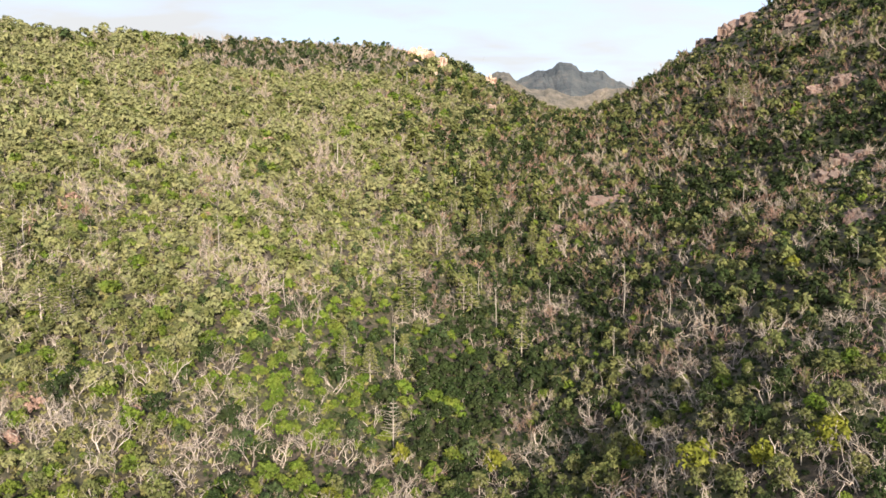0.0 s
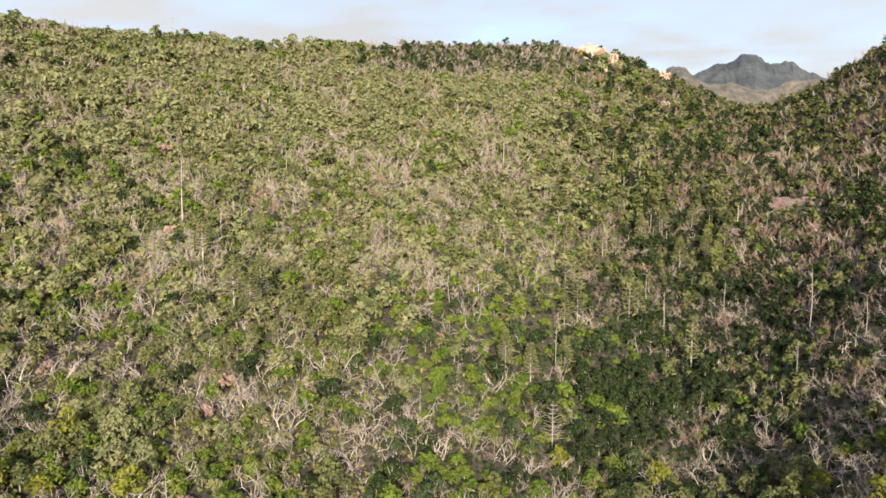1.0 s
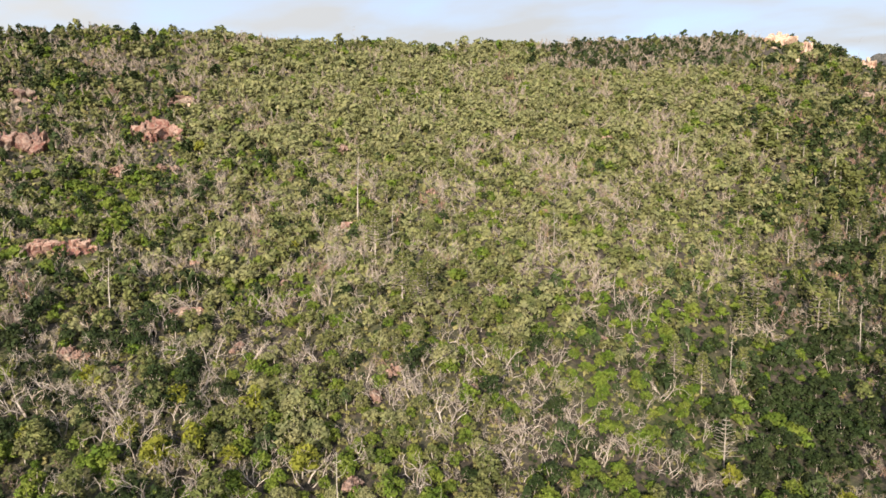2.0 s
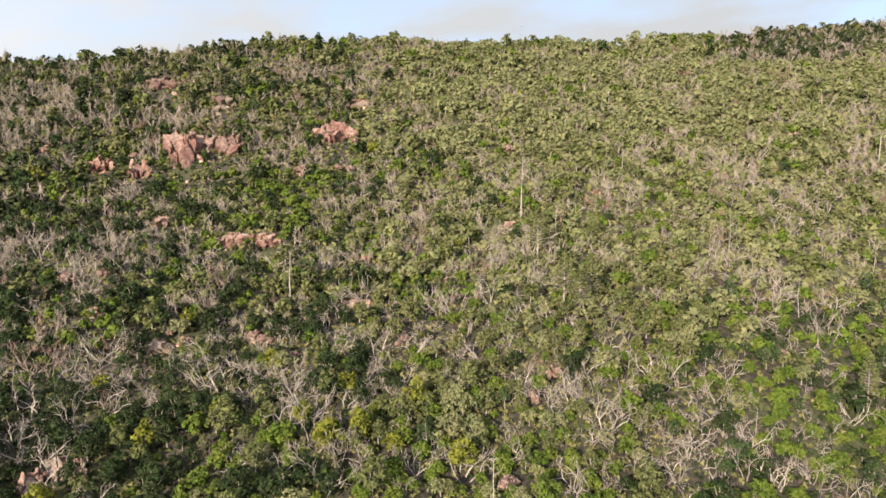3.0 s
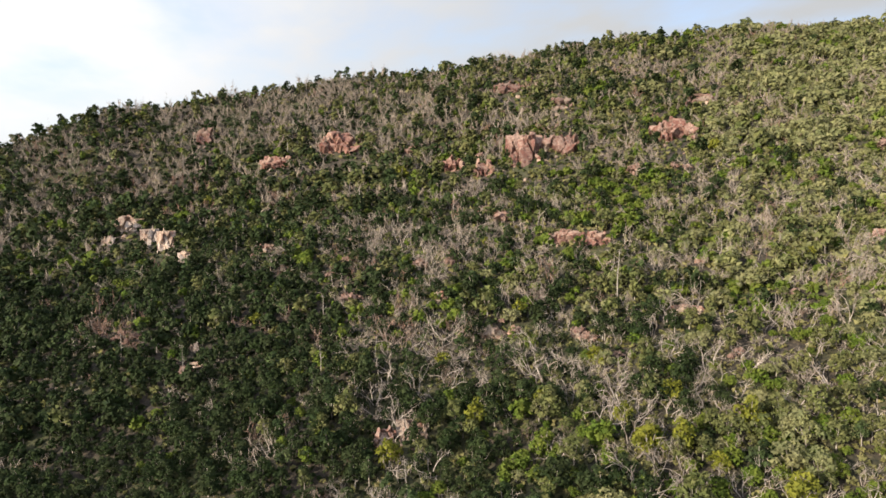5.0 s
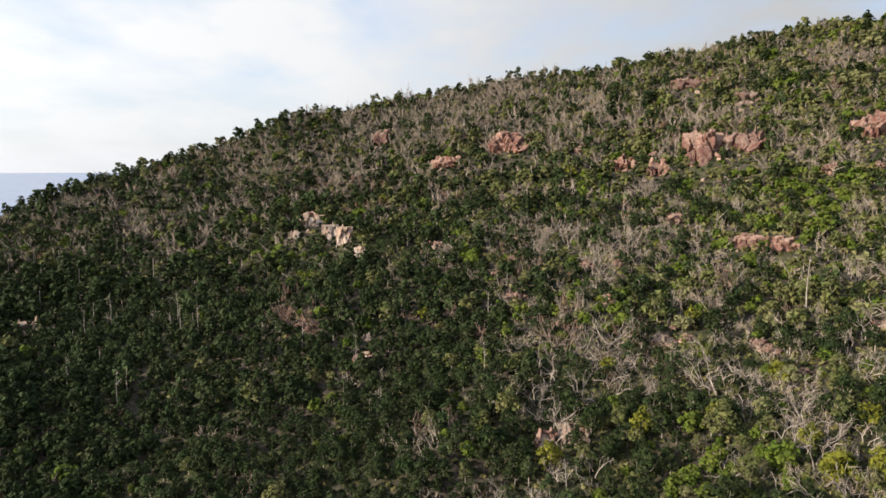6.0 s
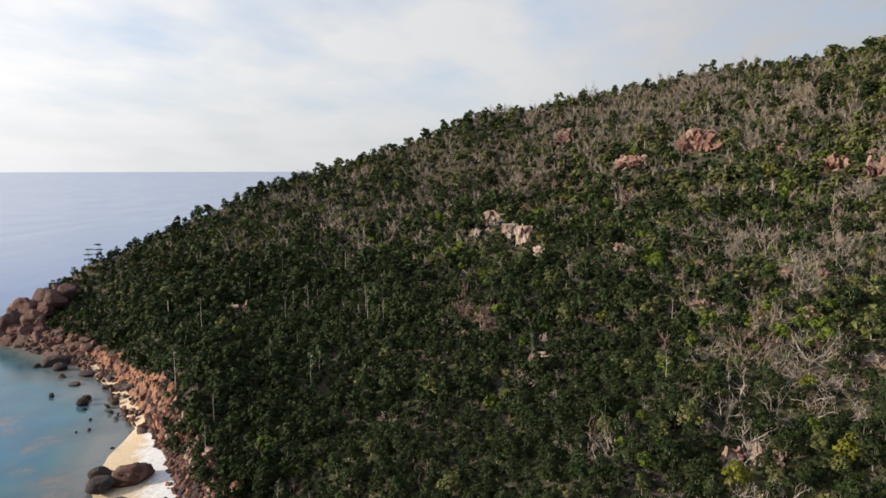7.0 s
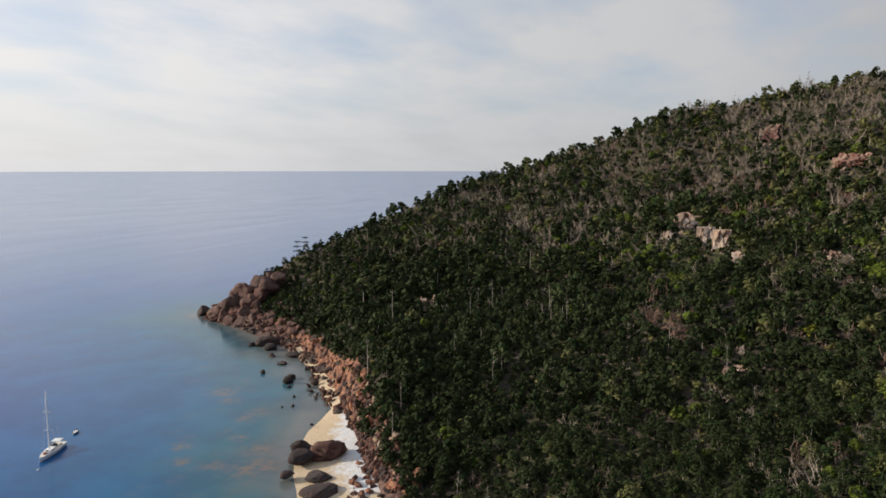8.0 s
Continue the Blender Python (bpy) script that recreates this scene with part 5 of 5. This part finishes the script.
kinds = ramp(rt, [(0.0, (0.020, 0.017, 0.017)), (0.3, (0.065, 0.036, 0.029)), (0.55, (0.135, 0.060, 0.042)), (0.78, (0.21, 0.105, 0.066)), (1.0, (0.40, 0.30, 0.21))], each.outputs["Random Per Island"])
rt.links.new(kinds.outputs["Color"], rb.inputs["Base Color"])
rb.inputs["Roughness"].default_value = 0.9
bumped(rt, rb, noise_of(rt, 3.0, 6.0, 0.65).outputs["Fac"], 0.8, 0.2)
stone = bmesh.new()
bmesh.ops.create_icosphere(stone, subdivisions=1, radius=1.0)
stone_v, stone_f = np.array([v.co for v in stone.verts]), np.array([[v.index for v in f.verts] for f in stone.faces])
stone.free()
stone_rng = np.random.default_rng(31)
heap_v, heap_f = [], []
for n in range(1900):
    u = stone_rng.uniform(0.4, len(SHORE_LINE) - 1)
    p = along_shore(u, -2.0 + 8.5 * stone_rng.beta(1.4, 1.8) if u > 4.0 else stone_rng.uniform(-6, 1.0))
    # the stones lie in drifts with sand between them
    if u > 4.0 and noise.noise((p.x / 7, p.y / 7, 5.0)) < -0.02:
        continue
    spin = np.array(Euler(stone_rng.uniform(0, 6.28, 3)).to_matrix())
    size = stone_rng.choice((0.35, 0.5, 0.75, 1.15)) * stone_rng.uniform(0.8, 1.25)
    shape = stone_v * stone_rng.uniform(0.72, 1.2, (len(stone_v), 1)) * np.array((1.25, 0.9, 0.62)) * size
    heap_v.append(shape @ spin.T + np.array((p.x, p.y, max(p.z, 0.5) + 0.2 * size + (stone_rng.uniform(0, 0.9) if u > 2.8 else 0.1))))
    heap_f.append(stone_f + len(heap_f) * len(stone_v))
tagged(new("shore_rubble", mesh_of("shore_rubble", np.concatenate(heap_v), np.concatenate(heap_f), [RUBBLE])), "broken brown, rust and cream stone along the shore", "rubble", kind="stuff")
# red rocks tumbled over the back of the sand
for n in range(120):
    r = rock_rng.uniform(158, 214)
    p = polar(float(np.interp(r, [160, 170, 178, 188, 200, 214], [119.0, 118.6, 118.0, 117.2, 117.2, 117.4])) + rock_rng.uniform(-1.9, 0.3), r)
    w = rock_rng.choice((0.9, 1.4, 2.0, 3.2)) * rock_rng.uniform(0.85, 1.25)
    boulder("bank_rock", (BANK if n % 3 == 0 else SHORE)[n % 5], Vector((p.x, p.y, max(1.0, height_at(p.x, p.y)))), (w * 1.2, w * rock_rng.uniform(0.6, 1.0), w * rock_rng.uniform(0.5, 1.0)), "red-brown rock fallen onto the back of the beach", "rocks of the eroded bank", lean=0.8)
# broken orange bank above the rocks
for n in range(150):
    u = rock_rng.uniform(2.8, len(SHORE_LINE) - 2.2) if n % 5 else rock_rng.uniform(0, 1.3)
    deep_in = rock_rng.uniform(-6.5, 1.5)
    if n % 3 == 0:
        u, deep_in = rock_rng.uniform(1.2, 3.6), rock_rng.uniform(-5, -0.5)
    p = along_shore(u, deep_in)
    w = rock_rng.choice((0.9, 1.3, 1.8, 2.6, 4.2)) * rock_rng.uniform(0.85, 1.2)
    boulder("bank_rock", (BANK if rock_rng.random() < 0.45 else SHORE)[n % 5], p, (w * 1.25, w * rock_rng.uniform(0.6, 1.0), w * rock_rng.uniform(0.5, 1.1)), "broken orange rock of the eroded bank", "rocks of the eroded bank", lean=1.0)

# ---- yacht ----


def plain(name, colour, rough, metal=0.0, speck=0.12):
    m, t, b = material(name)
    n = noise_of(t, 6.0, 5.0, world_space=False)
    tone_of = ramp(t, [(0.3, tuple(c * (1 - speck) for c in colour)), (0.7, tuple(min(1, c * (1 + speck)) for c in colour))], n.outputs["Fac"])
    t.links.new(tone_of.outputs["Color"], b.inputs["Base Color"])
    b.inputs["Roughness"].default_value, b.inputs["Metallic"].default_value = rough, metal
    return m


GELCOAT = plain("white_gelcoat", (0.92, 0.92, 0.92), 0.3, 0, 0.02)
TEAK = plain("pale_deck", (0.74, 0.71, 0.65), 0.7)
ALLOY = plain("white_mast_paint", (0.92, 0.92, 0.92), 0.45, 0.0, 0.02)
CANVAS = plain("white_canvas", (0.82, 0.82, 0.80), 0.9)
SMOKED = plain("dark_window", (0.015, 0.017, 0.02), 0.1)
RUST_BAG = plain("faded_red_cover", (0.45, 0.16, 0.09), 0.85)
GREY_HULL = plain("grey_rubber", (0.42, 0.43, 0.44), 0.6)


def bm_part(name, bm, mat, parent, label=""):
    me = bpy.data.meshes.new(name)
    bm.to_mesh(me)
    bm.free()
    me.materials.append(mat)
    return part(name, me, parent, label)


def hull_bm(length, beam, freeboard, draft, close=True):
    """A boat's shell with a fine bow at +x and a wide stern."""
    bm = bmesh.new()
    rings = []
    for i in range(19):
        u = i / 18
        half = beam / 2 * (1 - max(0, (u - 0.35) / 0.65) ** 2.2) * (0.82 + 0.18 * min(1, u / 0.35))
        sheer = freeboard * (0.92 + 0.25 * u * u)
        x = (u - 0.5) * length
        ring = []
        for k in range(9):
            q = math.pi * (k / 8)
            y = -math.cos(q) * half
            deep_k = math.sin(q)
            z = sheer if k in (0, 8) else (sheer * (1 - deep_k) ** 1.0 - draft * deep_k * (1 - 0.6 * u))
            flare = 1.0 if k in (0, 8) else 0.97
            ring.append(bm.verts.new((x + (0.5 * freeboard * (u - 0.5) * (z > 0)), y * flare, z)))
        rings.append(ring)
    for a, b in zip(rings, rings[1:]):
        for k in range(8):
            bm.faces.new((a[k], b[k], b[k + 1], a[k + 1]))
    bm.faces.new(rings[0])
    bm.faces.new(rings[-1][::-1])
    bmesh.ops.remove_doubles(bm, verts=bm.verts, dist=0.005)
    bmesh.ops.recalc_face_normals(bm, faces=bm.faces)
    return bm


def deck_bm(length, beam, freeboard):
    bm = bmesh.new()
    left, right = [], []
    for i in range(19):
        u = i / 18
        half = beam / 2 * (1 - max(0, (u - 0.35) / 0.65) ** 2.2) * (0.82 + 0.18 * min(1, u / 0.35)) * 0.96 + 0.01
        z = freeboard * (0.92 + 0.25 * u * u) + 0.006
        x = (u - 0.5) * length + 0.5 * freeboard * (u - 0.5)
        left.append((x, -half, z))
        right.append((x, half, z))
    for top in (0, -0.05):
        a = [bm.verts.new((x, y, z + top)) for x, y, z in left]
        b = [bm.verts.new((x, y, z + top)) for x, y, z in right]
        for k in range(18):
            bm.faces.new((a[k], a[k + 1], b[k + 1], b[k]))
    return bm


def box_bm(sx, sy, sz, at, bevel=0.05, taper=1.0):
    bm = bmesh.new()
    bmesh.ops.create_cube(bm, size=1.0)
    for v in bm.verts:
        k = taper if v.co.z > 0 else 1.0
        v.co = Vector((v.co.x * sx * k, v.co.y * sy * k, v.co.z * sz)) + Vector(at)
    bmesh.ops.bevel(bm, geom=bm.edges[:], offset=bevel, segments=2, affect="EDGES")
    return bm


def pole_bm(a, b, ra, rb, sides=8):
    v, f = sticks([(a, b, ra, rb)], sides)
    bm = bmesh.new()
    vs = [bm.verts.new(p) for p in v]
    for t in f:
        bm.faces.new([vs[k] for k in t])
    bm.faces.new(vs[:sides])
    bm.faces.new(vs[sides:][::-1])
    return bm


L_Y = 12.6
yacht = new("sailing_yacht")
bm_part("hull", hull_bm(L_Y, 3.9, 1.25, 0.7), GELCOAT, yacht)
bm_part("deck", deck_bm(L_Y, 3.9, 1.25), TEAK, yacht)
coach = bm_part("coachroof", box_bm(4.6, 2.3, 0.6, (0.6, 0, 1.55), 0.12, 0.86), GELCOAT, yacht)
for y in (-1.07, 1.07):
    bm_part("window", box_bm(2.8, 0.05, 0.22, (0.6, y, 1.6), 0.02), SMOKED, coach, "dark cabin window")
bm_part("cockpit", box_bm(2.6, 1.7, 0.35, (-3.6, 0, 1.42), 0.08), TEAK, yacht)
bim = bm_part("bimini", box_bm(2.7, 2.9, 0.2, (-3.9, 0, 2.75), 0.08, 0.88), CANVAS, yacht, "white canvas sun cover")
for x in (-4.9, -2.5):
    for y in (-1.3, 1.3):
        bm_part("support", pole_bm((x, y, 1.2), (x, y, 2.74), 0.03, 0.03, 6), ALLOY, bim)
bm_part("sprayhood", box_bm(1.2, 2.3, 0.75, (-1.75, 0, 2.15), 0.2, 0.75), SMOKED, yacht, "dark canvas spray hood")
mast = bm_part("mast", pole_bm((1.0, 0, 1.2), (1.0, 0, 19.6), 0.19, 0.14, 10), ALLOY, yacht)
for z, half in ((7.6, 1.35), (13.2, 1.05)):
    bm_part("spreader", pole_bm((1.0, -half, z), (1.0, half, z), 0.09, 0.09, 6), ALLOY, mast)
bm_part("boom", pole_bm((0.9, 0, 2.6), (-3.6, 0, 2.7), 0.12, 0.1, 8), CANVAS, yacht, "boom with furled white sail")
bm_part("forestay", pole_bm((6.3, 0, 1.5), (1.0, 0, 18.9), 0.02, 0.015, 6), ALLOY, yacht)
bm_part("backstay", pole_bm((-6.3, 0, 1.2), (1.0, 0, 19.3), 0.012, 0.012, 5), ALLOY, yacht)
for y in (-1.8, 1.8):
    bm_part("shroud", pole_bm((0.8, y, 1.25), (1.0, y * 0.03, 18.6), 0.012, 0.012, 5), ALLOY, yacht)
bm_part("sail_bag", box_bm(1.3, 1.0, 0.4, (3.5, 0, 1.6), 0.12, 0.8), RUST_BAG, yacht, "faded red sail cover on the foredeck")
bm_part("hatch", box_bm(0.7, 0.7, 0.1, (2.3, 0, 1.9), 0.03), SMOKED, yacht)
yacht.matrix_basis = pose(-147.0, -179.6, 0, 0, 0, 23.0)
tagged(yacht, "white sailing yacht with furled sails at anchor on calm water", "yacht")

dinghy = new("dinghy")
bm_part("hull", hull_bm(3.2, 1.6, 0.5, 0.15), GREY_HULL, dinghy)
bm_part("floor", deck_bm(2.9, 1.2, 0.42), TEAK, dinghy)
bm_part("thwart", box_bm(0.3, 1.3, 0.08, (-0.2, 0, 0.55), 0.02), GELCOAT, dinghy)
bm_part("outboard", box_bm(0.3, 0.3, 0.7, (-1.7, 0, 0.6), 0.08), SMOKED, dinghy, "dark outboard motor")
dinghy.matrix_basis = pose(-161.7, -186.5, 0.05, 0, 0, 30)
tagged(dinghy, "small grey inflatable dinghy floating behind the yacht", "dinghy")

buoy = new("mooring_buoy")
bm = bmesh.new()
bmesh.ops.create_uvsphere(bm, u_segments=12, v_segments=8, radius=0.35)
for v in bm.verts:
    v.co.z *= 0.85
bm_part("float", bm, GELCOAT, buoy)
bm_part("eye", pole_bm((0, 0, 0.25), (0, 0, 0.5), 0.05, 0.04, 6), ALLOY, buoy)
buoy.matrix_basis = pose(-137.2, -173.2, 0.05)
tagged(buoy, "small white mooring buoy on the water", "buoy")
